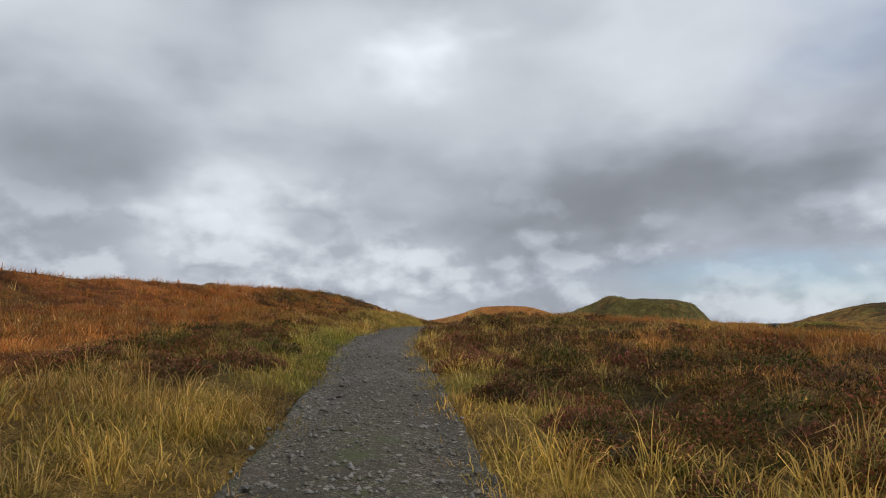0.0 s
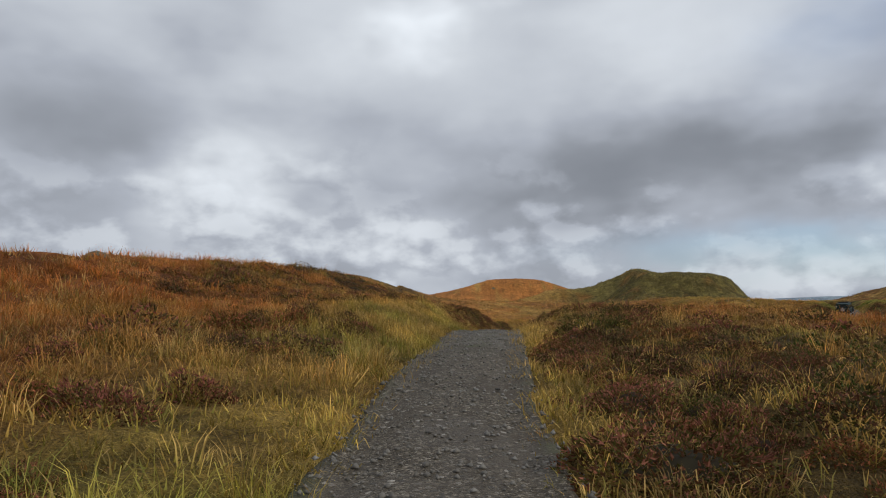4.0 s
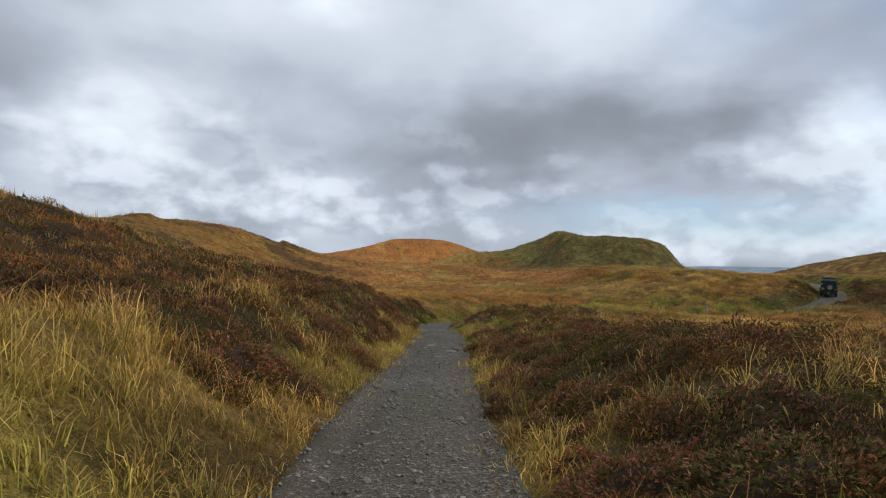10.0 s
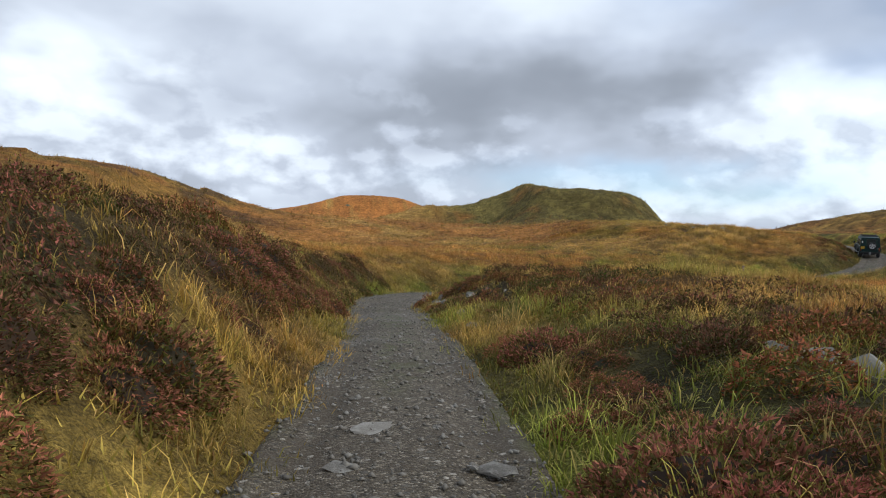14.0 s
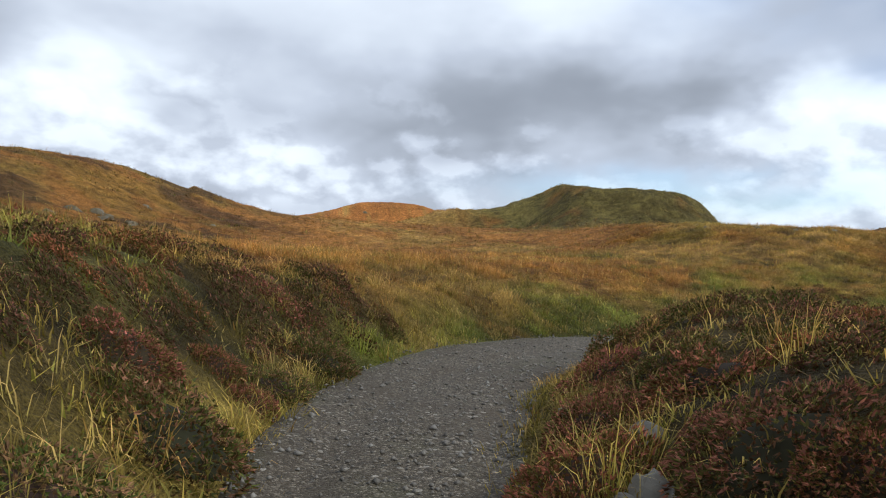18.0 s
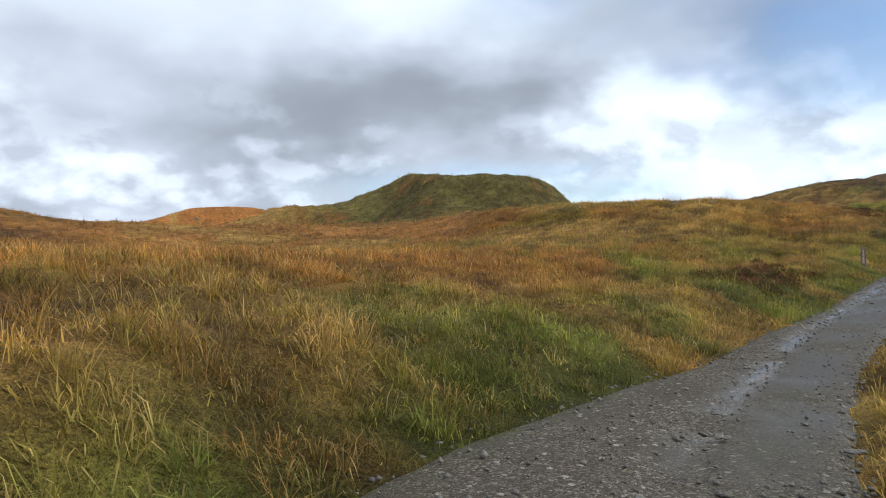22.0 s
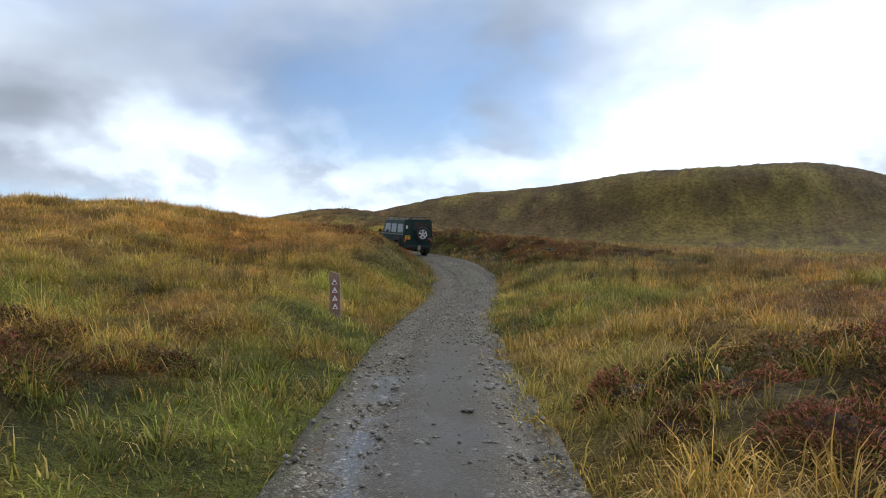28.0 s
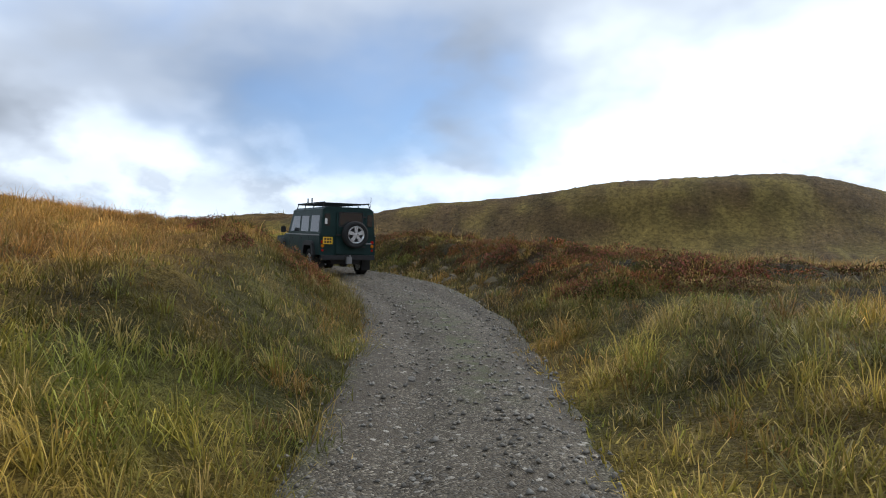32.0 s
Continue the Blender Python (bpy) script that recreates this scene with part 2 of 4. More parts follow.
def make_gravel():
    m, t, b = material("wet_gravel", 0.6)
    where = t.node("ShaderNodeNewGeometry").outputs["Position"]
    _, wander = t.noise(where, 3.0, 3.0)
    bent = t.vec("ADD", where, t.vec("MULTIPLY", wander, (0.10, 0.10, 0.10)))
    n = t.node("ShaderNodeTexVoronoi")
    t.put(n.inputs["Vector"], bent)
    n.inputs["Scale"].default_value = 15.0
    grit = t.node("ShaderNodeTexVoronoi")
    t.put(grit.inputs["Vector"], bent)
    grit.inputs["Scale"].default_value = 55.0
    cell, chip = t.node("ShaderNodeSeparateXYZ"), t.node("ShaderNodeSeparateXYZ")
    t.put(cell.inputs[0], n.outputs["Color"])
    t.put(chip.inputs[0], grit.outputs["Color"])
    f, _ = t.noise(where, 0.7, 5.0, 0.6)
    h, _ = t.noise(where, 30.0, 4.0, 0.6)
    fine = t.ramp(chip.outputs[0], (0.0, (0.038, 0.029, 0.018)), (0.55, (0.082, 0.064, 0.042)), (0.85, (0.150, 0.123, 0.086)), (1.0, (0.30, 0.26, 0.20)))
    stone = t.ramp(cell.outputs[0], (0.0, (0.05, 0.043, 0.032)), (0.6, (0.115, 0.098, 0.075)), (1.0, (0.36, 0.325, 0.27)))
    single = t.math("MULTIPLY", t.math("GREATER_THAN", t.math("MULTIPLY_ADD", f, 0.5, cell.outputs[1]), 0.98), t.math("LESS_THAN", n.outputs["Distance"], 0.42))
    mud = t.mix(t.math("MULTIPLY", t.span(f, 0.46, 0.62), 0.7), fine, (0.070, 0.053, 0.034, 1))
    c = t.mix(single, mud, stone)
    c = t.mix(1.0, c, t.span(h, 0.3, 0.7, 0.75, 1.25), "MULTIPLY")
    a = t.node("ShaderNodeAttribute", attribute_name="tint")
    wet = t.node("ShaderNodeSeparateXYZ")
    t.put(wet.inputs[0], a.outputs["Vector"])
    smooth_mud = wet.outputs[2]
    c = t.mix(t.math("MULTIPLY", smooth_mud, 0.85), c, t.mix(h, (0.050, 0.042, 0.030, 1), (0.085, 0.070, 0.050, 1)))
    pool = t.math("MULTIPLY", t.span(f, 0.38, 0.50), wet.outputs[0], clamp=True)
    grown, _ = t.noise(where, 2.6, 5.0, 0.7)
    green = t.math("MULTIPLY", t.span(grown, 0.46, 0.62), wet.outputs[1], clamp=True)
    c = t.mix(green, c, (0.075, 0.085, 0.025, 1))
    t.put(b.inputs["Base Color"], c)
    b.inputs["Specular IOR Level"].default_value = 0.3
    t.put(b.inputs["Roughness"], t.math("SUBTRACT", t.span(pool, 0.0, 1.0, 0.75, 0.10), t.math("MULTIPLY", smooth_mud, 0.2), clamp=True))
    tall = t.math("ADD", t.math("MULTIPLY", t.math("SUBTRACT", 0.42, n.outputs["Distance"]), single), t.math("MULTIPLY", t.math("SUBTRACT", 0.4, grit.outputs["Distance"]), 0.45))
    bumped(t, b, t.math("MULTIPLY", tall, t.math("MULTIPLY", t.span(pool, 0.0, 1.0, 1.0, 0.08), t.span(smooth_mud, 0.0, 1.0, 1.0, 0.2))), 0.9, 0.03)
    return m


def make_stone(name, dark, light, lichen):
    m, t, b = material(name, 0.75)
    where = t.node("ShaderNodeTexCoord").outputs["Object"]
    each = t.node("ShaderNodeObjectInfo").outputs["Random"]
    island = t.node("ShaderNodeNewGeometry").outputs["Random Per Island"]
    f, _ = t.noise(where, 5.0, 6.0, 0.65)
    h, _ = t.noise(where, 1.4, 4.0, 0.6)
    k = t.math("FRACT", t.math("ADD", each, island))
    c = t.mix(t.math("ADD", t.math("MULTIPLY", f, 0.5), t.math("MULTIPLY", k, 0.5)), (*dark, 1), (*light, 1))
    c = t.mix(t.math("MULTIPLY", t.span(h, 0.50, 0.60), lichen), c, (0.62, 0.61, 0.56, 1))
    t.put(b.inputs["Base Color"], c)
    bumped(t, b, f, 0.6, 0.03)
    return m


GRAVEL = make_gravel()
STONE = make_stone("slate_stone", (0.06, 0.053, 0.043), (0.25, 0.228, 0.192), 0.15)
PALE_ROCK = make_stone("lichened_rock", (0.10, 0.092, 0.075), (0.30, 0.28, 0.235), 0.75)
CRAG = make_stone("weathered_crag", (0.085, 0.066, 0.032), (0.200, 0.158, 0.085), 0.08)
PAINT = plain("dark_green_paint", (0.012, 0.034, 0.032), 0.5, grain=0.15, scale=30)
PAINT.node_tree.nodes["Principled BSDF"].inputs["Specular IOR Level"].default_value = 0.22
BLACK = plain("black_plastic", (0.018, 0.018, 0.019), 0.55, grain=0.2, scale=40)
RUBBER = plain("tyre_rubber", (0.016, 0.016, 0.016), 0.85, grain=0.3, scale=20, bump=0.3)
ALLOY = plain("silver_alloy", (0.62, 0.63, 0.64), 0.32, 0.7, grain=0.08)
STEEL = plain("galvanised_steel", (0.35, 0.36, 0.37), 0.45, 0.8, grain=0.15)
GLASS = plain("tinted_window_glass", (0.03, 0.037, 0.04), 0.06, grain=0.05)
GLASS.node_tree.nodes["Principled BSDF"].inputs["Specular IOR Level"].default_value = 0.9
YELLOW = plain("yellow_plate", (0.85, 0.52, 0.02), 0.4, grain=0.04)
RED_LENS = plain("red_lens", (0.45, 0.015, 0.012), 0.2, grain=0.05)
AMBER_LENS = plain("amber_lens", (0.6, 0.2, 0.01), 0.2, grain=0.05)
WHITE = plain("white_paint", (0.78, 0.78, 0.76), 0.5, grain=0.05)
SIGN_RED = plain("sign_red", (0.40, 0.03, 0.03), 0.5, grain=0.1)
INK = plain("sign_black", (0.02, 0.02, 0.02), 0.6)
OLD_WOOD = plain("weathered_post_wood", (0.245, 0.172, 0.125), 0.85, grain=0.3, scale=22, bump=0.5)
# middle of the track: x, y, z
KNOTS = [
    (3.00, -30.00, -0.60), (1.60, -12.00, -0.30), (-0.10, 0.79, 0.12), (-0.91, 5.93, 0.50),
    (-1.28, 11.08, 0.76), (-2.16, 16.27, 1.10), (-2.23, 21.47, 1.41), (-2.05, 26.67, 1.61),
    (-1.59, 31.88, 1.70), (-1.29, 37.07, 1.70), (-0.91, 42.26, 1.52), (-0.57, 47.45, 1.18),
    (-0.05, 52.63, 0.85), (0.67, 57.79, 0.51), (1.39, 62.94, 0.22), (2.05, 68.10, 0.04),
    (2.53, 73.29, -0.22), (2.86, 78.48, -0.55), (4.71, 83.27, -0.85), (8.28, 87.05, -1.21),
    (12.50, 90.10, -1.60), (16.88, 92.90, -1.68), (21.48, 95.34, -1.71), (26.11, 97.71, -1.69),
    (30.76, 100.05, -1.63), (35.45, 102.31, -1.56), (41.90, 104.60, -1.38), (47.30, 107.40, -0.86),
    (52.20, 111.70, -0.18), (56.30, 117.10, 0.30), (59.50, 123.50, 0.70), (63.00, 131.00, 1.00),
    (66.00, 140.00, 1.10),
]
BASE = -2.62
HILLS = []


def hill(*shape):
    """x, y, height, two radii, turn, steepness."""
    HILLS.append(shape)


hill(54.1, 186.3, 7.5, 13.8, 25.6, -16.0, 5.0)   # dome
hill(48.3, 195.4, 0.7, 10.7, 8.7, 0.0, 2.0)   # dome_cap
hill(20.7, 381.1, 10.3, 77.1, 38.6, 2.4, 1.5)   # far_hill
hill(26.6, 377.8, 7.2, 25.1, 16.5, 0.2, 2.0)   # far_cap
hill(-52.5, 72.3, 7.0, 9.1, 73.9, -10.0, 1.5)   # left_crest
hill(-29.4, 145.3, 7.4, 11.7, 24.5, -21.8, 1.5)   # left_nose
hill(-40.6, -23.2, 4.2, 4.9, 70.6, -21.4, 1.5)   # left_back
hill(-14.3, 62.2, 1.9, 6.1, 11.4, 4.6, 1.5)   # left_shoulder
hill(90.5, 155.3, 3.7, 7.7, 19.9, -0.7, 1.5)   # rim_a
hill(38.6, 134.9, 2.2, 9.2, 18.1, 3.3, 1.5)   # rim_b
hill(97.8, 143.1, 3.3, 8.6, 15.6, -0.7, 1.5)   # rim_c
hill(221.8, 81.3, 2.8, 40.7, 26.8, -0.0, 1.1)   # right_hill
hill(483.4, 243.1, 5.9, 176.3, 65.5, -27.5, 1.5)   # far_ridge
hill(223.0, 109.9, 25.7, 21.9, 72.1, 17.8, 1.5)   # right_hill_south
hill(210.1, 189.0, 9.5, 65.1, 23.9, -24.7, 1.5)   # right_hill_north
hill(70.7, 36.1, 2.3, 10.8, 24.4, -4.5, 1.5)   # near_right
hill(28.3, 191.7, 6.4, 17.2, 9.3, 10.9, 1.5)   # field_swell
hill(-10.7, 166.1, 3.9, 48.4, 19.0, -0.9, 1.5)   # valley_head
hill(134.0, 207.3, 0.9, 59.1, 27.1, -9.6, 1.5)   # field_north
hill(348.5, 159.0, 7.0, 73.6, 40.9, -24.1, 1.5)   # ridge_middle
hill(56.3, 123.0, 1.2, 16.1, 6.0, 6.9, 1.5)   # left_knoll
hill(38.1, 181.4, 2.8, 4.4, 18.5, 0.0, 2.0)   # dome_shoulder
hill(-16.0, 104.0, 2.4, 8.0, 20.0, 0.0, 1.5)   # left_slope
hill(1300.0, 2150.0, 27.0, 420.0, 150.0, -33.0, 1.5)   # hazy_hills
# ---- terrain: one height function for the whole moor ----
BANK_S = (0, 30, 52, 65, 73, 82, 94, 101, 108, 114, 120, 126, 133, 142, 152, 160, 172, 201)
BANK_LEFT = (.3, .2, .35, .6, 1.1, 1.3, 1.6, 1.7, 1.6, 1.2, .8, .6, .5, .35, .6, 1.15, 1.15, .8)
# the track's two edges, left and right of the wheel line
EDGE_S = (0, 60, 70, 85, 100, 108, 113, 116, 118, 121, 124, 127, 130, 134, 148, 153, 157, 161, 168, 201)
EDGE_LEFT = (.9, .9, 1.1, 1.05, .9, 1.0, 1.8, 2.3, 2.5, 2.4, 1.95, 1.5, 1.3, 1.0, 1.1, 1.2, 1.5, 1.5, 1.1, 1.1)
EDGE_RIGHT = (.9, .9, .95, .95, .9, .85, .8, .7, .65, .6, .55, .55, .65, .8, .75, .7, .7, .9, 1.4, 1.3)


def half_width(along, side):
    return np.where(side > 0, np.interp(along, EDGE_S, EDGE_LEFT), np.interp(along, EDGE_S, EDGE_RIGHT))



BANK_RIGHT = (.2, .0, .0, .3, .7, .9, .5, .35, .9, 1.1, .9, .9, .6, .3, .3, .5, 1.0, 1.0)
def even(knots, step):
    """The track resampled at even steps and smoothed."""
    k = np.array(knots)
    s = np.r_[0, np.cumsum(np.hypot(*np.diff(k[:, :2], axis=0).T))]
    q = np.arange(0, s[-1], step)
    r = np.stack([np.interp(q, s, k[:, i]) for i in range(3)], 1)
    for _ in range(6):
        r[1:-1] = (r[:-2] + 2 * r[1:-1] + r[2:]) / 4
    return r


ROAD = even(KNOTS, 1.0)         # x, y, z of the middle of the track


def road_near(x, y):
    """Distance to the track, side (left is positive), smoothed height of the track and the way along it."""
    x, y = np.asarray(x, float), np.asarray(y, float)
    px, py = ROAD[:, 0], ROAD[:, 1]
    shape = x.shape
    x, y = x.ravel(), y.ravel()
    dist, side, high, along = (np.empty(len(x)) for _ in range(4))
    tx, ty = np.gradient(px), np.gradient(py)
    n = np.hypot(tx, ty)
    tx, ty = tx / n, ty / n
    s = np.concatenate([[0], np.cumsum(np.hypot(np.diff(px), np.diff(py)))])
    for a in range(0, len(x), 20000):
        b = slice(a, a + 20000)
        dx, dy = x[b, None] - px, y[b, None] - py
        d2 = dx * dx + dy * dy
        k = d2.argmin(1)
        r = np.arange(len(k))
        lat = -dx[r, k] * ty[k] + dy[r, k] * tx[k]
        lon = dx[r, k] * tx[k] + dy[r, k] * ty[k]
        inner = np.abs(lon) < 2.5
        dist[b] = np.where(inner, np.abs(lat), np.sqrt(d2[r, k]))
        side[b] = np.sign(lat)
        w = 1 / (d2 + 2.0) ** 2
        high[b] = (w * ROAD[:, 2]).sum(1) / w.sum(1)
        along[b] = s[k] + np.clip(lon, -2.5, 2.5)
    return [v.reshape(shape) for v in (dist, side, high, along)]


def bump(x, y, cx, cy, rx, ry, turn, power):
    c, s = np.cos(np.radians(turn)), np.sin(np.radians(turn))
    u, v = ((x - cx) * c + (y - cy) * s) / rx, (-(x - cx) * s + (y - cy) * c) / ry
    return 1 / (1 + (u * u + v * v) ** power)


def height(x, y, near=None):
    dist, side, high, along = near or road_near(x, y)
    left = np.interp(along, BANK_S, BANK_LEFT)
    right = np.interp(along, BANK_S, BANK_RIGHT)
    lift = np.where(side > 0, left, right)
    half = half_width(along, side)
    rise = np.clip((dist - half + 0.1) / 2.4, 0, 1)
    rise = rise * rise * (3 - 2 * rise) * np.exp(-(np.maximum(dist - np.where(along > 150, 3.2, 6), 0) / np.where(along > 150, 5.0, 16.0)) ** 2)
    keep = np.exp(-(dist / 45.0) ** 2)
    g = high * keep + BASE * (1 - keep) + lift * rise
    off = 1 - np.exp(-(np.maximum(dist - half, 0) / 7.0) ** 2)
    for cx, cy, h, rx, ry, turn, power in HILLS:
        g = g + off * h * bump(x, y, cx, cy, rx, ry, turn, power)
    out = np.hypot(x - 20, y - 90)
    return g - 13 * np.clip((out - 620) / 900, 0, 1) ** 1.5


def vnoise(x, y, size, seed):
    """Smooth random field, about 0 to 1, with features of that size in metres."""
    x, y = np.asarray(x, float) / size + seed * 17.3, np.asarray(y, float) / size + seed * 9.7
    ix, iy = np.floor(x), np.floor(y)
    fx, fy = x - ix, y - iy
    fx, fy = fx * fx * (3 - 2 * fx), fy * fy * (3 - 2 * fy)

    def h(a, b):
        v = np.sin(a * 127.1 + b * 311.7 + seed * 74.7) * 43758.5453
        return v - np.floor(v)
    low = h(ix, iy) * (1 - fx) + h(ix + 1, iy) * fx
    top = h(ix, iy + 1) * (1 - fx) + h(ix + 1, iy + 1) * fx
    return low * (1 - fy) + top * fy


def fbm(x, y, size, seed):
    return 0.5 * vnoise(x, y, size, seed) + 0.3 * vnoise(x, y, size / 2.3, seed + 1) + 0.2 * vnoise(x, y, size / 5.1, seed + 2)


def soft(v, low, high):
    k = np.clip((v - low) / (high - low), 0, 1)
    return k * k * (3 - 2 * k)


def surface(x, y, near=None):
    """The ground's height with its hummocks and crags."""
    near = near or road_near(x, y)
    half = half_width(near[3], near[1])
    off = soft(near[0] - half, 0.0, 2.2)
    z = height(x, y, near)
    away = np.hypot(x - 20, y - 85)
    rough = 0.16 * (tussock(x, y) - 0.5) + 0.30 * (fbm(x, y, 3.2, 3) - 0.5) + 0.20 * (vnoise(x, y, 1.2, 4) - 0.5) + 0.7 * soft(near[0], 8, 30) * (fbm(x, y, 14, 5) - 0.5)
    # ribs of rock on the crests
    crag = 0.6 * soft(fbm(x, y, 9, 8), 0.58, 0.66) * soft(away, 50, 80) * soft(230 - away, 0, 40) * soft(z, 3.0, 6.0) * (x < 25)
    return z + off * (rough + crag)


# where heather covers the ground: from, to along the track; nearest and farthest distance (left is positive); how thick
HEATH = ((40, 62, 2.2, 5, .45), (66, 84, 4, 11, .6), (80, 99, 2.0, 12, 1.0), (97, 113.5, 1.7, 7.5, .85), (94, 116, 7, 15, .5), (113, 116.5, 2.9, 5.5, .8), (136, 143.5, 2.7, 4.7, .8), (163, 175, 2.0, 4.2, .55),
         (34, 63, -10, -1.7, .85), (62, 76, -9, -2.2, .6), (74, 98, -13, -1.6, 1.0), (95, 104, -12, -3.4, .75), (103.5, 120, -6.5, -1.5, 1.1), (100, 110, -11, -6, .6),
         (123.5, 133, -5.5, -1.5, 1.0), (132, 143, -7.5, -1.8, 1.0), (134, 150, -14, -9, .45), (162, 182, -10, -2.6, .95))


def heath(along, lat, x, y):
    """How much of the ground is heather there, 0 to 1."""
    out = 0.0 * along
    for s0, s1, d0, d1, much in HEATH:
        inside = soft(along, s0 - 1.2, s0 + 1.2) * (1 - soft(along, s1 - 1.2, s1 + 1.2)) * soft(lat, d0 - 0.7, d0 + 0.5) * (1 - soft(lat, d1 - 0.5, d1 + 0.7))
        out = np.maximum(out, much * inside)
    return out * soft(fbm(x, y, 2.6, 131) + 0.42 * (out - 0.5), 0.30, 0.50)


# last colour: brown heather ground, darkened for the shade under the bushes
STRAW, RUST, GREEN, OLIVE, PEAT, SHADED_HEATH = (np.array(c) for c in ((0.455, 0.262, 0.066), (0.385, 0.130, 0.030), (0.200, 0.200, 0.032), (0.185, 0.152, 0.042), (0.105, 0.060, 0.032), (0.062, 0.046, 0.019)))


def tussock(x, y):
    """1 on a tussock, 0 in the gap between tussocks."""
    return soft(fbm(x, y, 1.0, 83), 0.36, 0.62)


def tint(x, y, near=None, floor=False):
    """The plants' own colour: straw grass, rusty deer grass, green verges, olive slopes and dark heath; with shade
    between tussocks and far haze painted in.
    """
    dist, side, high, along = near or road_near(x, y)
    a, b, c, d = fbm(x, y, 11, 21), fbm(x, y, 3.5, 31), fbm(x, y, 30, 41), fbm(x, y, 6, 51)
    away = np.hypot(x - 20, y - 90)
    early = soft(70 - y, -10, 25) * (x < 40)
    rust = soft(a * 0.7 + c * 0.3, 0.42, 0.58) * soft(dist, 2, 8)
    rust = rust * (1 - 0.4 * soft(y, 75, 95))
    rust = np.maximum(rust, 0.9 * early * (side > 0) * soft(dist, 2.2, 6) * soft(b, 0.2, 0.45))
    green = 0.55 * (1 - soft(dist, 1.2, 5.5)) * soft(d, 0.35, 0.65) + 0.7 * soft(fbm(x, y, 7, 61), 0.62, 0.74) * (1 - soft(dist, 20, 50))
    lush = (soft(along, 113, 118) * (1 - soft(along, 142, 152)) * (side > 0) * (1 - soft(dist, 6, 12))
            + 0.8 * soft(along, 34, 40) * (1 - soft(along, 74, 80)) * (side > 0) * (1 - soft(dist, 3, 6))
            + 0.7 * soft(along, 104, 112) * (side > 0) * (1 - soft(dist, 2, 4))
            + soft(along, 90, 95) * (1 - soft(along, 103, 107)) * (side < 0) * (1 - soft(dist, 4, 7))
            + 1.35 * soft(along, 143, 149) * (side < 0) * (1 - soft(dist, 7, 12))
            + 0.9 * soft(along, 144, 150) * (side > 0) * (1 - soft(dist, 2, 5)))
    green = green * (1 - 0.5 * early)
    green = green * (1 - 0.35 * soft(along, 140, 152) * (side > 0))
    green = green + 0.75 * lush * soft(b, 0.38, 0.62)
    olive = np.maximum(0.95 * soft(np.hypot((x - 52) * 1.25, y - 184), 44, 28) * soft(d, 0.15, 0.4), 0.85 * soft(x, 75, 110) * soft(300 - y, 60, 120))
    peat = soft(fbm(x, y, 8, 71), 0.60, 0.70) * soft(x, 60, 95) * 0.8
    peat = np.maximum(peat, 0.75 * (1 - soft(np.hypot(x - 60, y - 100), 14, 26)) * soft(b, 0.35, 0.6))
    peat = np.maximum(peat, 0.7 * soft(fbm(x, y, 22, 75), 0.46, 0.62) * soft(x, 70, 100))
    slope = soft(-x, 0, 8) * soft(y, 74, 90) * (1 - soft(y, 150, 190)) * (1 - soft(-x, 60, 90))
    rust = np.maximum(rust, 0.6 * slope * soft(d, 0.3, 0.6))
    green = green + 0.28 * slope * soft(fbm(x, y, 4, 77), 0.45, 0.6)
    peat = np.maximum(peat, 0.7 * slope * soft(fbm(x, y, 5, 73), 0.5, 0.62))
    rust = np.maximum(rust, 0.8 * soft(y, 225, 300) * (x < 95) * soft(b, 0.2, 0.5))      # the far hill is all deer grass
    # distance haze painted in: far land pales to blue-grey
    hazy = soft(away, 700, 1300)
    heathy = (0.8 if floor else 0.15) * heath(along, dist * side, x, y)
    out = np.empty(np.shape(x) + (3,))
    out[...] = STRAW
    for k, v in ((rust, RUST), (np.clip(green, 0, 1), GREEN), (olive, OLIVE), (peat, PEAT), (heathy, SHADED_HEATH), (hazy, np.array((0.32, 0.40, 0.46)))):
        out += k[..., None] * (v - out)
    out = out * (0.82 + 0.36 * soft(d * 0.6 + b * 0.4, 0.36, 0.62))[..., None]
    # shade between near tussocks put into the colour: gaps darker, tussocks lighter
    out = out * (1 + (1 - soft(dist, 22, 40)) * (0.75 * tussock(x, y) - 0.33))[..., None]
    fleck = 1 - 0.8 * soft(dist, 30, 60)
    return out * (1 + fleck * (0.7 * fbm(x, y, 1.3, 81) - 0.35))[..., None] * (1 - 0.22 * soft(x, 75, 120))[..., None] * (1 - 0.24 * slope)[..., None]


def grow(start, end, fine, far, ratio):
    """Grid lines: even between start and end, wider and wider out to far."""
    mid = list(np.arange(start, end, fine))
    step, a, b, low, high = fine, start, end, [], [end]
    while a > -far or b < far:
        step = min(step * ratio, 160)
        a, b = a - step, b + step
        low.append(a)
        high.append(b)
    return np.array(low[::-1] + mid + high)


def link_mesh(name, verts, faces, mat, colour=None, smooth=True):
    me = bpy.data.meshes.new(name)
    verts, faces = np.asarray(verts, np.float32), np.asarray(faces, np.int32)
    n, k = faces.shape
    me.vertices.add(len(verts))
    me.vertices.foreach_set("co", verts.ravel())
    me.loops.add(n * k)
    me.loops.foreach_set("vertex_index", faces.ravel())
    me.polygons.add(n)
    me.polygons.foreach_set("loop_start", np.arange(0, n * k, k, dtype=np.int32))
    me.polygons.foreach_set("loop_total", np.full(n, k, np.int32))
    me.update(calc_edges=True)
    if colour is not None:
        at = me.color_attributes.new("tint", "FLOAT_COLOR", "POINT")
        at.data.foreach_set("color", np.c_[colour, np.ones(len(colour))].astype(np.float32).ravel())
    if smooth:
        me.polygons.foreach_set("use_smooth", np.ones(n, bool))
    me.materials.append(mat)
    return new(name, me)


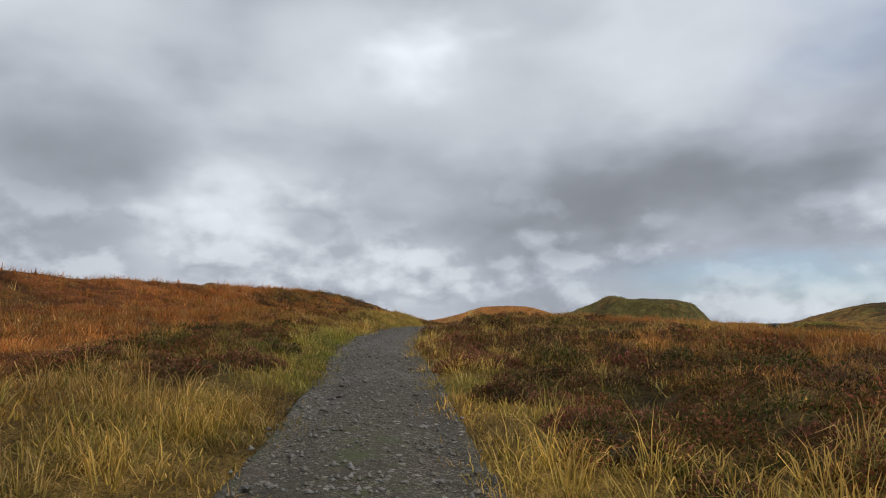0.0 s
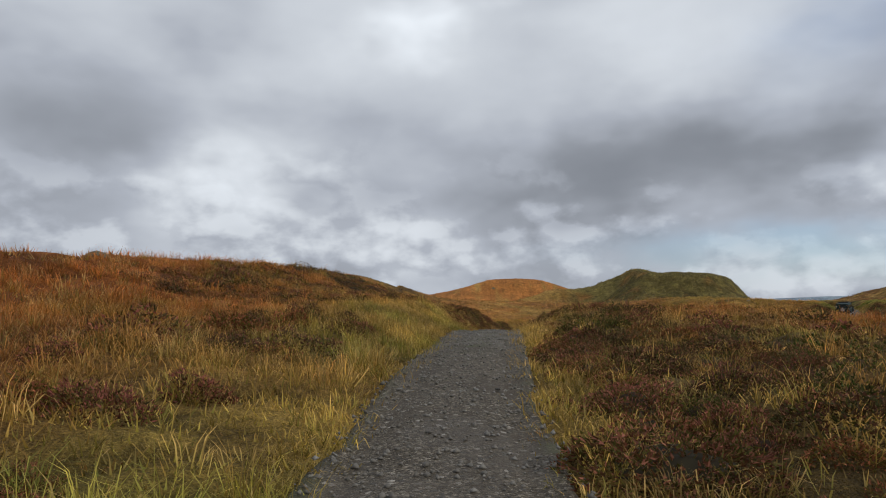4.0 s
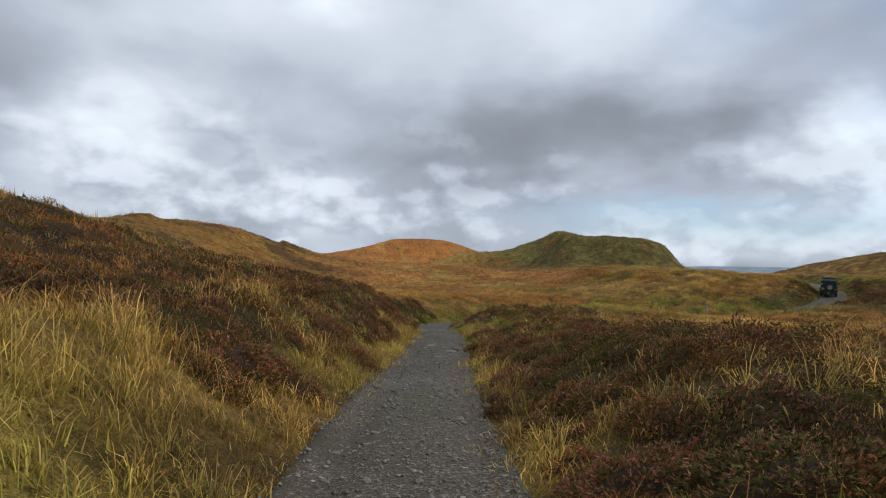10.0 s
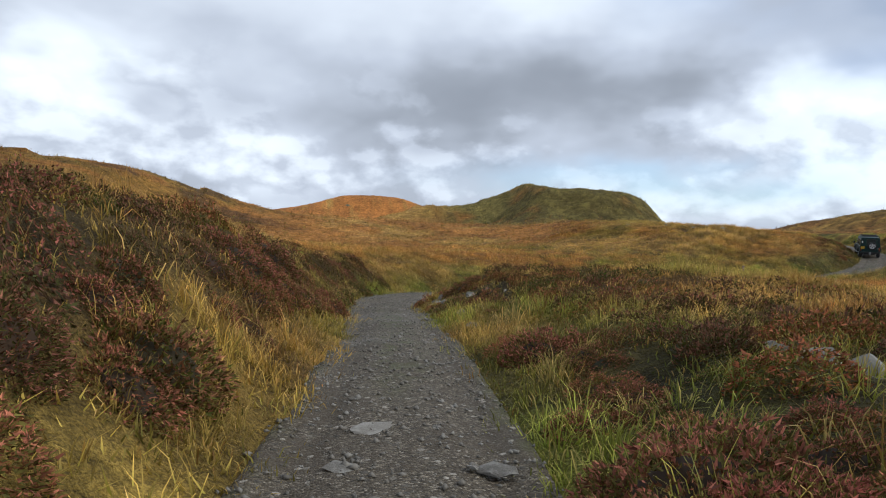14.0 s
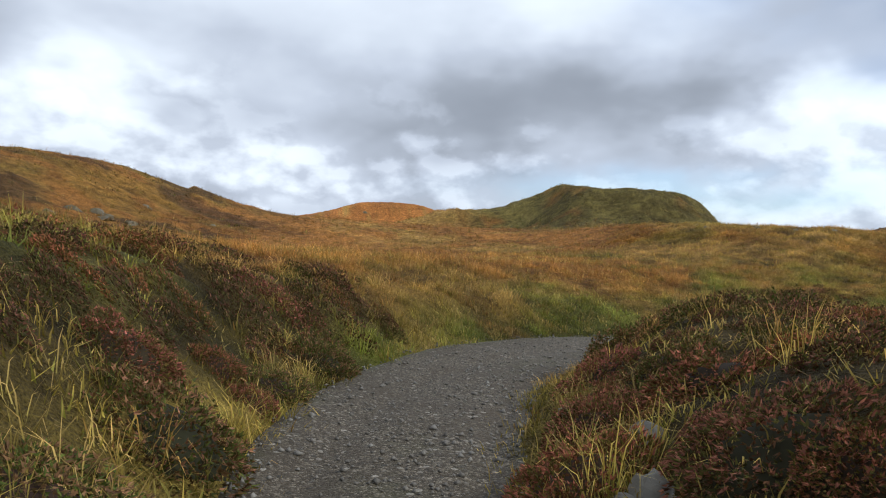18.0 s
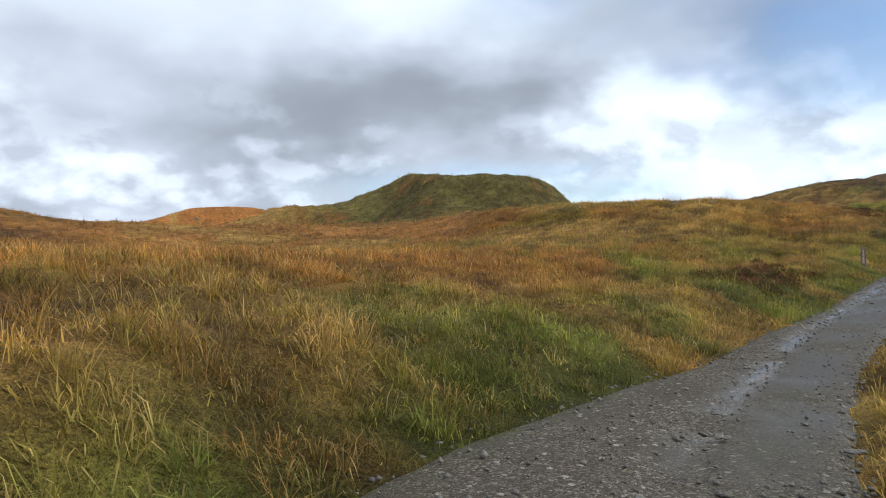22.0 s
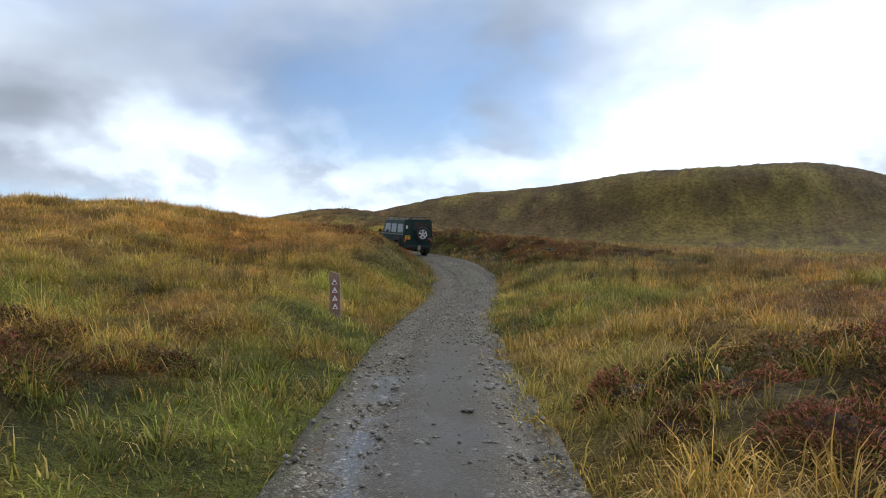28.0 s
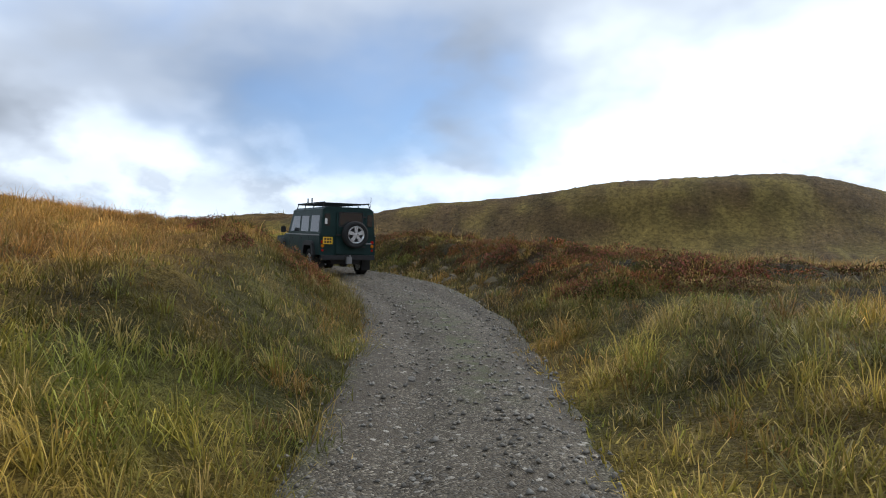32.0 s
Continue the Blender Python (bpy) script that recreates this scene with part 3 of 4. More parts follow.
def quads(rows, cols):
    k = np.arange(rows * cols).reshape(rows, cols)
    return np.stack([k[:-1, :-1], k[:-1, 1:], k[1:, 1:], k[1:, :-1]], -1).reshape(-1, 4)


# ---- the moor, one sheet to the horizon ----
gx, gy = grow(-14, 72, 0.5, 3200, 1.03), grow(-12, 150, 0.55, 3200, 1.035)
mx, my = np.meshgrid(gx, gy)
near_grid = road_near(mx, my)
mz = surface(mx, my, near_grid)
mz = mz - 0.06 * (near_grid[0] < half_width(near_grid[3], near_grid[1]) + 0.15)
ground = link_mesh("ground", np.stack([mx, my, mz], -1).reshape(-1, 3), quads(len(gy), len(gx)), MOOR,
                   (tint(mx, my, near_grid, True) * (0.56 + 0.38 * soft(near_grid[0], 24, 60))[..., None]).reshape(-1, 3))     # near ground darkened: shade under the tall grass put into its colour
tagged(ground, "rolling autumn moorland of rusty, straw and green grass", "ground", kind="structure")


def on_ground(x, y):
    """The sheet's height at places, from its own grid."""
    x, y = np.asarray(x, float), np.asarray(y, float)
    i = np.clip(np.searchsorted(gx, x) - 1, 0, len(gx) - 2)
    j = np.clip(np.searchsorted(gy, y) - 1, 0, len(gy) - 2)
    u, v = (x - gx[i]) / (gx[i + 1] - gx[i]), (y - gy[j]) / (gy[j + 1] - gy[j])
    return (mz[j, i] * (1 - u) + mz[j, i + 1] * u) * (1 - v) + (mz[j + 1, i] * (1 - u) + mz[j + 1, i + 1] * u) * v


# ---- the track, a strip of gravel with two ruts ----
def make_track():
    q = np.arange(0, len(ROAD) - 1, 0.4)
    mid = np.stack([np.interp(q, np.arange(len(ROAD)), ROAD[:, k]) for k in range(3)], 1)
    way = np.gradient(mid[:, :2], axis=0)
    way /= np.hypot(way[:, 0], way[:, 1])[:, None]
    across = np.linspace(-1, 1, 29)
    uneven = 0.12 + 0.3 * (fbm(q, q * 0, 7, 91) - 0.5)
    wide = np.where(across > 0, (np.interp(q, EDGE_S, EDGE_LEFT) + uneven)[:, None], (np.interp(q, EDGE_S, EDGE_RIGHT) + uneven)[:, None])
    lat = across * wide + 0.16 * (fbm(q[:, None] + 0 * across, across * 40, 1.4, 95) - 0.5) * (np.abs(across) > 0.9)
    x = mid[:, :1] - way[:, 1:] * lat
    y = mid[:, 1:2] + way[:, :1] * lat
    rut = np.exp(-((np.abs(lat) - 0.68) / 0.2) ** 2)
    z = mid[:, 2:] + 0.03 - 0.06 * rut + 0.07 * (fbm(x, y, 1.1, 97) - 0.5) - 0.10 * soft(np.abs(across), 0.9, 1.0)
    wet = 0.75 * rut * (soft(q, 116, 126) * (1 - soft(q, 138, 150)))[:, None] * (1 + 0.3 * np.sign(lat)) + 0.2 * (fbm(x, y, 5, 99) > 0.62)
    grown = np.exp(-(lat / 0.35) ** 2) * soft(fbm(q, q * 0 + 5, 14, 101), 0.4, 0.6)[:, None] * 0.9 + 0.7 * soft(np.abs(across), 0.72, 1.0)
    muddy = np.exp(-(lat / 0.42) ** 4) * (soft(q, 118, 124) * (1 - soft(q, 143, 150)))[:, None] * soft(fbm(x, y, 2.0, 103), 0.22, 0.42)
    col = np.stack([np.clip(wet, 0, 1), np.clip(grown * (1 - muddy) + 0 * x, 0, 1), muddy], -1).reshape(-1, 3)
    ob = link_mesh("track", np.stack([x, y, z], -1).reshape(-1, 3), quads(*x.shape), GRAVEL, col)
    return tagged(ob, "rutted grey gravel track with wet wheel ruts", "track", kind="structure")


track = make_track()


# ---- grass: tufts of blades, joined by belts ----
def blades(name, cx, cy, per, length, width, lean, label, bend=True, tips=0.0, seed=1, spread=0.09, hue=None):
    """Tufts at cx, cy with that many blades each."""
    rng = np.random.default_rng(seed)
    n = len(cx)
    ox, oy = rng.normal(0, spread, n * per), rng.normal(0, spread, n * per)
    x, y = np.repeat(cx, per) + ox, np.repeat(cy, per) + oy
    z = on_ground(x, y) - 0.02
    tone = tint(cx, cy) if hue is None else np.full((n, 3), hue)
    if hue is None:         # single tussocks bleached, green or rusty among the rest
        pick = rng.uniform(0, 1, n)[:, None]
        for low, high, other in ((0.0, 0.22, (0.54, 0.35, 0.130)), (0.22, 0.34, (0.190, 0.200, 0.040)), (0.34, 0.42, (0.33, 0.135, 0.04))):
            tone = np.where((pick >= low) & (pick < high), 0.45 * tone + 0.55 * np.array(other), tone)
    col = np.repeat(tone * rng.uniform(0.65, 1.4, (n, 1)), per, axis=0) * rng.uniform(0.75, 1.3, (n * per, 1))
    tall = np.repeat(length * rng.uniform(0.6, 1.2, n) * (0.78 + 0.42 * tussock(cx, cy)), per) * rng.uniform(0.6, 1.15, n * per)
    az = np.arctan2(oy, ox) + rng.normal(0, 0.7, n * per)
    tilt = lean * rng.uniform(0.25, 1.3, n * per)
    dx, dy = np.cos(az), np.sin(az)
    half = width * rng.uniform(0.6, 1.3, n * per) / 2
    face = az + np.pi / 2 + rng.normal(0, 0.5, n * per)
    sx, sy = np.cos(face) * half, np.sin(face) * half
    if bend:
        m = 0.55
        mx1, mz1 = tall * m * np.sin(tilt * 0.6), tall * m * np.cos(tilt * 0.6)
        tx, tz = mx1 + tall * (1 - m) * np.sin(tilt * 1.7), mz1 + tall * (1 - m) * np.cos(tilt * 1.7)
        v = np.stack([np.stack([x - sx, y - sy, z], -1), np.stack([x + sx, y + sy, z], -1),
                      np.stack([x + dx * mx1 + sx * 0.8, y + dy * mx1 + sy * 0.8, z + mz1], -1), np.stack([x + dx * mx1 - sx * 0.8, y + dy * mx1 - sy * 0.8, z + mz1], -1),
                      np.stack([x + dx * tx, y + dy * tx, z + tz], -1)], 1)
        k = np.arange(n * per)[:, None] * 5
        f = np.concatenate([k + [0, 1, 2], k + [0, 2, 3], k + [3, 2, 4]])
        rep = 5
    else:
        tx, tz = tall * np.sin(tilt), tall * np.cos(tilt)
        v = np.stack([np.stack([x - sx, y - sy, z], -1), np.stack([x + sx, y + sy, z], -1), np.stack([x + dx * tx, y + dy * tx, z + tz], -1)], 1)
        f = np.arange(n * per)[:, None] * 3 + [0, 1, 2]
        rep = 3
    col = np.repeat(col, rep, axis=0).reshape(-1, rep, 3)
    col[:, :2] *= np.array((0.60, 0.74, 0.55))          # darker and greener at the foot, paler at the tip
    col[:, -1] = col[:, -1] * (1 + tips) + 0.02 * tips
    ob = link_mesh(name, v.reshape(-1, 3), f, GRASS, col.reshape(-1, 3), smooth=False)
    return tagged(ob, label, "grass", kind="stuff")


def strewn(count, low, high, seed, clump=0.0, start=24, end=192):
    """Places beside the track at distances between low and high, thinned by a noise field."""
    rng = np.random.default_rng(seed)
    s = rng.uniform(start, end, count)
    d = (low + (high - low) * rng.uniform(0, 1, count) ** 1.15) * rng.choice([-1, 1], count)
    i = np.clip(s.astype(int), 0, len(ROAD) - 2)
    f = s - i
    mid = ROAD[i] * (1 - f)[:, None] + ROAD[i + 1] * f[:, None]
    way = ROAD[i + 1] - ROAD[i]
    way = way[:, :2] / np.hypot(way[:, 0], way[:, 1])[:, None]
    x, y = mid[:, 0] - way[:, 1] * d, mid[:, 1] + way[:, 0] * d
    near = road_near(x, y)
    ok = (near[0] > half_width(near[3], near[1]) + rng.uniform(-0.22, 0.14, count)) & (near[0] > low * 0.97)
    ok &= rng.uniform(0, 1, count) > (0.8 if clump else 0.5) * heath(near[3], near[0] * near[1], x, y)
    if clump:
        ok &= fbm(x, y, 2.2, seed) > clump
    return x[ok], y[ok]


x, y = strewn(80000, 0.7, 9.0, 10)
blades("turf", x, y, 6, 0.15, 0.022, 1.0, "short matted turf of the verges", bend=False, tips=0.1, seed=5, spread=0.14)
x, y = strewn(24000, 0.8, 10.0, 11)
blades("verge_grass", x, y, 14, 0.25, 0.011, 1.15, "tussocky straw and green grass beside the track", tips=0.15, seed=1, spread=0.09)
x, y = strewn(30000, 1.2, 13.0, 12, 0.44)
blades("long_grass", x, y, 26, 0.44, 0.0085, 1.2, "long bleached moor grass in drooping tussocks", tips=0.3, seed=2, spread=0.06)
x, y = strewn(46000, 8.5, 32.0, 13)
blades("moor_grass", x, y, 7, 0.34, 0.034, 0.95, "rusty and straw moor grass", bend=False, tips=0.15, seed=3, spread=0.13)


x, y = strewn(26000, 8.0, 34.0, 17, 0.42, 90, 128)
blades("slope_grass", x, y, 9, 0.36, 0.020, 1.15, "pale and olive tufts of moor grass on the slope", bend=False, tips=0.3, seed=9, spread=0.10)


def field(count, seed, x0, x1, y0, y1):
    rng = np.random.default_rng(seed)
    x, y = rng.uniform(x0, x1, count), rng.uniform(y0, y1, count)
    ok = road_near(x, y)[0] > 26
    return x[ok], y[ok]


x, y = field(46000, 14, -75, 130, -5, 215)
blades("far_grass", x, y, 5, 0.40, 0.06, 0.8, "rusty moor grass on the open slopes", bend=False, tips=0.1, seed=4)


# ---- rushes in the wet ground by the post and the bend ----
def rushes(cx, cy, count, wide, deep, seed):
    rng = np.random.default_rng(seed)
    x, y = rng.normal(cx, wide, count), rng.normal(cy, deep, count)
    ok = road_near(x, y)[0] > 1.7
    blades("rushes", x[ok], y[ok], 26, 0.60, 0.008, 0.34, "tall brown and green rushes in wet ground", tips=0.5, seed=seed, spread=0.07, hue=(0.17, 0.125, 0.045))


rushes(41.5, 98.2, 110, 2.2, 1.3, 31)
rushes(38.5, 110.5, 40, 1.3, 0.8, 32)
rushes(33.5, 107.0, 26, 0.9, 0.7, 33)


# ---- heather ----
def heather_sprigs(seed, wide, tall, sprigs, flowery, fine=1.0, leaves=3):
    """The sprigs of one low round bush: triangles and their colours."""
    rng = np.random.default_rng(seed)
    az, r = rng.uniform(0, 2 * np.pi, sprigs), np.sqrt(rng.uniform(0, 1, sprigs))
    lump = 0.5 + 0.9 * vnoise(np.cos(az) * r * 3 + 9, np.sin(az) * r * 3 + 9, 0.8, seed)
    bx, by = r * np.cos(az) * wide, r * np.sin(az) * wide
    top = tall * np.sqrt(np.maximum(1 - r ** 2.4, 0.03)) * lump
    depth = rng.uniform(0.35, 1.0, sprigs) ** 0.6
    base = np.stack([bx, by, top * depth - 0.10], -1)
    out = np.stack([np.cos(az) * r * 0.9, np.sin(az) * r * 0.9, 0.55 + 0 * r], -1) + rng.normal(0, 0.35, (sprigs, 3))
    out /= np.linalg.norm(out, axis=1)[:, None]
    long = rng.uniform(0.030, 0.085, sprigs) * fine
    verts = []
    for leaf in range(leaves):
        s = rng.normal(0, 1, (sprigs, 3))
        s -= (s * out).sum(1)[:, None] * out
        s /= np.linalg.norm(s, axis=1)[:, None]
        w = rng.uniform(0.011, 0.020, sprigs)[:, None] * fine
        start = base + out * (long * rng.uniform(0.0, 0.4, sprigs))[:, None]
        verts.append(np.stack([start - s * w, start + s * w, start + (out + s * 0.4) * long[:, None]], 1))
    v = np.concatenate(verts)
    hue = rng.uniform(0, 1, (len(v), 1))
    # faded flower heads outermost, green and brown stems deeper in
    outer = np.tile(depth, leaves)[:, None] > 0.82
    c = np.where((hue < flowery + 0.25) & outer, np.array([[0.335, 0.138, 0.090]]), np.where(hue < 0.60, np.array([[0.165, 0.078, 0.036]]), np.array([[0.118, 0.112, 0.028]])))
    return v, c * rng.uniform(0.55, 1.45, (len(v), 1))


def heather_mesh(name, seed, wide, tall, sprigs, flowery, fine=1.0):
    """A low dome of twiggy sprigs, each with side leaves."""
    v, c = heather_sprigs(seed, wide, tall, sprigs, flowery, fine)
    v = v.reshape(-1, 3)
    f = np.arange(len(v)).reshape(-1, 3)
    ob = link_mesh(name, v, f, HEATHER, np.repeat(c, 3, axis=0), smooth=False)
    # solid dark dome, coloured for the shade among the woody stems
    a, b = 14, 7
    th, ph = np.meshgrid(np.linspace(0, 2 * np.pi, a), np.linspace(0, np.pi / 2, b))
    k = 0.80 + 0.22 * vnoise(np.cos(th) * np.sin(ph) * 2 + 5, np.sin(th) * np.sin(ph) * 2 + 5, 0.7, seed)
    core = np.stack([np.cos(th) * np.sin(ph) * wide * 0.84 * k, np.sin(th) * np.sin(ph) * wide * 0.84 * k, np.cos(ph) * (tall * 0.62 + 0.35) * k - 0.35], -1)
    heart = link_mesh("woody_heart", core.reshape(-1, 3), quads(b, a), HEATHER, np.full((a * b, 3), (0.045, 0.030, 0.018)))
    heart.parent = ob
    return ob


KINDS = [heather_mesh("heather_bush", 5, 0.62, 0.42, 2000, 0.34, 0.75), heather_mesh("heather_bush", 6, 0.85, 0.46, 2600, 0.22, 0.75), heather_mesh("heather_bush", 7, 0.45, 0.34, 1400, 0.45, 0.7),
         heather_mesh("heather_bush", 8, 0.70, 0.44, 2600, 0.36, 0.65)]
used = set()


def heather(x, y, size=1.0, kind=0):
    ob = KINDS[kind]
    z = float(on_ground(x, y))
    turn = (x * 37 + y * 91) % 360
    e = 0.5 * size
    dx = float(on_ground(x + e, y) - on_ground(x - e, y)) / (2 * e)
    dy = float(on_ground(x, y + e) - on_ground(x, y - e)) / (2 * e)
    up = Vector((-dx * 0.8, -dy * 0.8, 1)).normalized()
    m = Matrix.Translation((x, y, z - 0.06)) @ up.to_track_quat("Z", "Y").to_matrix().to_4x4() @ pose(0, 0, 0, 0, 0, turn)
    if kind not in used:
        used.add(kind)
        ob.matrix_basis = m
        bush = ob
    else:
        bush = copy_thing(ob, m)
    bush.scale = (size, size * (0.9 + 0.25 * ((x * 13.7) % 1)), size * (0.7 + 0.4 * ((y * 7.3) % 1)))
    tone = ("purple-brown", "dark green-brown", "faded pink-brown", "russet-flowered")[kind]
    return tagged(bush, "low %s heather bush on the moor bank" % tone, "heather bush", group="heather along the track")


def beside(s, d):
    """The place d metres to the left of the track, s metres along it."""
    i = min(max(int(s), 0), len(ROAD) - 2)
    w = ROAD[i + 1] - ROAD[i]
    n = math.hypot(w[0], w[1])
    return ROAD[i][0] - w[1] / n * d, ROAD[i][1] + w[0] / n * d


# pale stones by the bend: along the track, left of it, width, height
PALE_STONES = ((95.6, -3.6, .24, .2), (95.9, -4.0, .3, .26), (96.2, -3.7, .18, .16), (105.6, -2.3, .28, .34), (105.9, -2.8, .34, .40), (106.3, -2.5, .22, .3), (106.2, -2.1, .16, .2),
               (108.4, -1.35, .2, .18), (108.9, -1.5, .24, .2), (109.3, -1.75, .18, .2), (107.4, -1.5, .16, .14), (111.9, -1.3, .15, .12), (104.8, -1.55, .15, .12), (102.6, -1.5, .14, .1))


def plant_heather():
    """Bushes over the heather ground: the nearest to the track singly, the rest joined."""
    rg = np.random.default_rng(4)
    n = 60000
    s, d = rg.uniform(34, 183, n), rg.uniform(-14, 15, n)
    i = s.astype(int)
    w = ROAD[i + 1] - ROAD[i]
    ln = np.hypot(w[:, 0], w[:, 1])
    x, y = ROAD[i, 0] + w[:, 0] * (s - i) - w[:, 1] / ln * d, ROAD[i, 1] + w[:, 1] * (s - i) + w[:, 0] / ln * d
    near = road_near(x, y)
    much = heath(near[3], near[0] * near[1], x, y)
    size = rg.uniform(0.45, 1.1, n) * np.where(np.abs(d) > 6, 1.2, 1.0)
    ok = (rg.uniform(0, 1, n) < much) & (near[0] > half_width(near[3], near[1]) + 0.38 * size)
    for q in PALE_STONES:
        px, py = beside(q[0], q[1])
        ok &= np.hypot(x - px, y - py) > 0.22 + 0.28 * size
    kept, cells = [], {}
    for k in np.flatnonzero(ok):
        gap = (0.70 if abs(d[k]) < 5 else 0.88) * size[k] + 0.018 * abs(d[k])
        c = (int(x[k] // 1.6), int(y[k] // 1.6))
        if all((x[k] - x[q]) ** 2 + (y[k] - y[q]) ** 2 > gap * gap for a in (-1, 0, 1) for b in (-1, 0, 1) for q in cells.get((c[0] + a, c[1] + b), ())):
            cells.setdefault(c, []).append(k)
            kept.append(k)
    kept.sort(key=lambda k: near[0][k])
    for order, k in enumerate(kept):
        if order < 290:
            heather(float(x[k]), float(y[k]), float(size[k]), int(rg.choice((3, 3, 3, 0, 1, 2))))
        else:
            patches.append((x[k], y[k], size[k]))


patches = []     # heather away from the track, joined
plant_heather()


def heather_patch():
    """The bushes farther out, as one joined sheet of sprigs."""
    rng = np.random.default_rng(44)
    vs, cs = [], []
    shapes = [heather_sprigs(15 + k, 0.5 + 0.12 * (k % 4), 0.38 + 0.05 * (k % 3), 1150 if k < 6 else 420, 0.2 + 0.06 * (k % 5), 0.78 if k < 6 else 1.2, 2) for k in range(12)]
    away = road_near(np.array([q[0] for q in patches]), np.array([q[1] for q in patches]))[0]
    for (x, y, size), far in zip(patches, away):
        v, c = shapes[int(rng.integers(6)) + (6 if far > 5 else 0)]
        v, c = v * size, c * np.array(((0.75, 0.8, 0.85), (1.35, 1.15, 0.9), (0.75, 1.1, 0.75), (1.15, 0.95, 1.1), (0.6, 0.65, 0.6), (1.0, 1.0, 0.8))[rng.integers(6)])
        a = rng.uniform(0, 6.28)
        px, py = v[..., 0] * math.cos(a) - v[..., 1] * math.sin(a), v[..., 0] * math.sin(a) + v[..., 1] * math.cos(a)
        vs.append(np.stack([px + x, py + y, v[..., 2] * rng.uniform(0.7, 1.1) * (0.72 if far > 6 else 1.0) + on_ground(px + x, py + y) - 0.04], -1))
        cs.append(np.repeat(c[:, None], 3, axis=1))
    v = np.concatenate(vs).reshape(-1, 3)
    ob = link_mesh("heather_patch", v, np.arange(len(v)).reshape(-1, 3), HEATHER, np.concatenate(cs).reshape(-1, 3), smooth=False)
    tagged(ob, "mixed brown, purple and olive heather spread over the moor", "heather", kind="stuff")


heather_patch()


# ---- rocks ----
def rock_bm(seed, wide, deep, tall, cut=0.6):
    rng = random.Random(seed)
    bm = bmesh.new()
    bmesh.ops.create_icosphere(bm, subdivisions=3, radius=1)
    cuts = [Vector((rng.uniform(-1, 1), rng.uniform(-1, 1), rng.uniform(-0.1, 1))).normalized() for _ in range(7)]
    for v in bm.verts:
        k = 1 + cut * (noise.noise(v.co * 1.3 + Vector((seed, 0, 0))) + 0.5 * noise.noise(v.co * 3.1 + Vector((0, seed, 0))))
        v.co = Vector((v.co.x * wide * k, v.co.y * deep * k, v.co.z * tall * k))
        for a in cuts:
            over = v.co.dot(a) - min(wide, deep, tall) * 0.72
            if over > 0:
                v.co -= a * over * 0.92
    return bm


def part(name, bm, mat, parent=None, label="", smooth=False):
    me = bpy.data.meshes.new(name)
    bmesh.ops.recalc_face_normals(bm, faces=bm.faces)
    bm.to_mesh(me)
    bm.free()
    me.materials.append(mat)
    if smooth:
        me.polygons.foreach_set("use_smooth", np.ones(len(me.polygons), bool))
    ob = new(name, me)
    if parent:
        ob.parent = parent
    if label:
        ob["label"] = label
    return ob


def rock(x, y, wide, tall, seed, mat, label, turn=0, name="boulder", group=""):
    ob = part(name, rock_bm(seed, wide, wide * 0.72, tall), mat)
    ob.matrix_basis = pose(x, y, float(on_ground(x, y)) + tall * (-0.05 if tall < 0.3 else -0.5), 0, 0, turn)
    return tagged(ob, label, "rock", group=group)


# ---- boulders, outcrops and stones ----
rock(-0.95, 103.5, 0.62, 0.34, 3, PALE_ROCK, "pale grey lichen-spotted boulder on the grassy slope", 20)
for k, (s, d, wide, tall) in enumerate(PALE_STONES):
    x, y = beside(s, d)
    rock(x, y, wide, tall, 20 + k, PALE_ROCK, "pale lichened stone half sunk in the verge", k * 50, "boulder", "pale stones by the bend")
for k in range(14):
    x, y = beside(166 + k * 0.55, -1.75 - 0.25 * ((k * 7) % 3))
    rock(x, y, 0.17 + 0.05 * (k % 3), 0.07 + 0.02 * (k % 4), 50 + k, CRAG, "broken grey slate stone at the foot of the bank", k * 37, "slate_stone", "stones at the foot of the bank")
crag_rng = random.Random(9)
for k in range(18):
    bx, by = ((-37, 60), (-40, 100), (-38, 112))[k % 3]
    x, y = bx + crag_rng.uniform(-6, 6), by + crag_rng.uniform(-12, 12)
    rock(x, y, crag_rng.uniform(0.9, 2.0), crag_rng.uniform(0.35, 0.7), 80 + k, CRAG, "weathered dark rock outcrop in the turf", crag_rng.uniform(0, 180), "rock_outcrop", "outcrops on the crests")


for k, (x, y, wide, tall) in enumerate(((-16.5, 143.5, 1.6, 0.6), (-20, 134, 1.9, 0.7), (-17.6, 134.3, 1.5, 0.5), (-14.9, 134.5, 1.3, 0.5), (-18.5, 135.6, 1.6, 0.6), (-10, 144, 1.3, 0.4),
                                       (-20.2, 130.4, 1.6, 0.6), (14.6, 361, 6.0, 1.4), (39.3, 127.2, 0.8, 0.35), (40.6, 123.5, 0.7, 0.3),
                                       (43.4, 122.6, 0.8, 0.35), (36.0, 129.5, 0.9, 0.35), (-15.2, 39.8, 0.9, 0.25), (-14.2, 43.0, 0.8, 0.25))):
    rock(x, y, wide, tall, 120 + k, CRAG, "weathered dark rock outcrop in the turf", k * 67, "rock_outcrop", "outcrops on the crests")


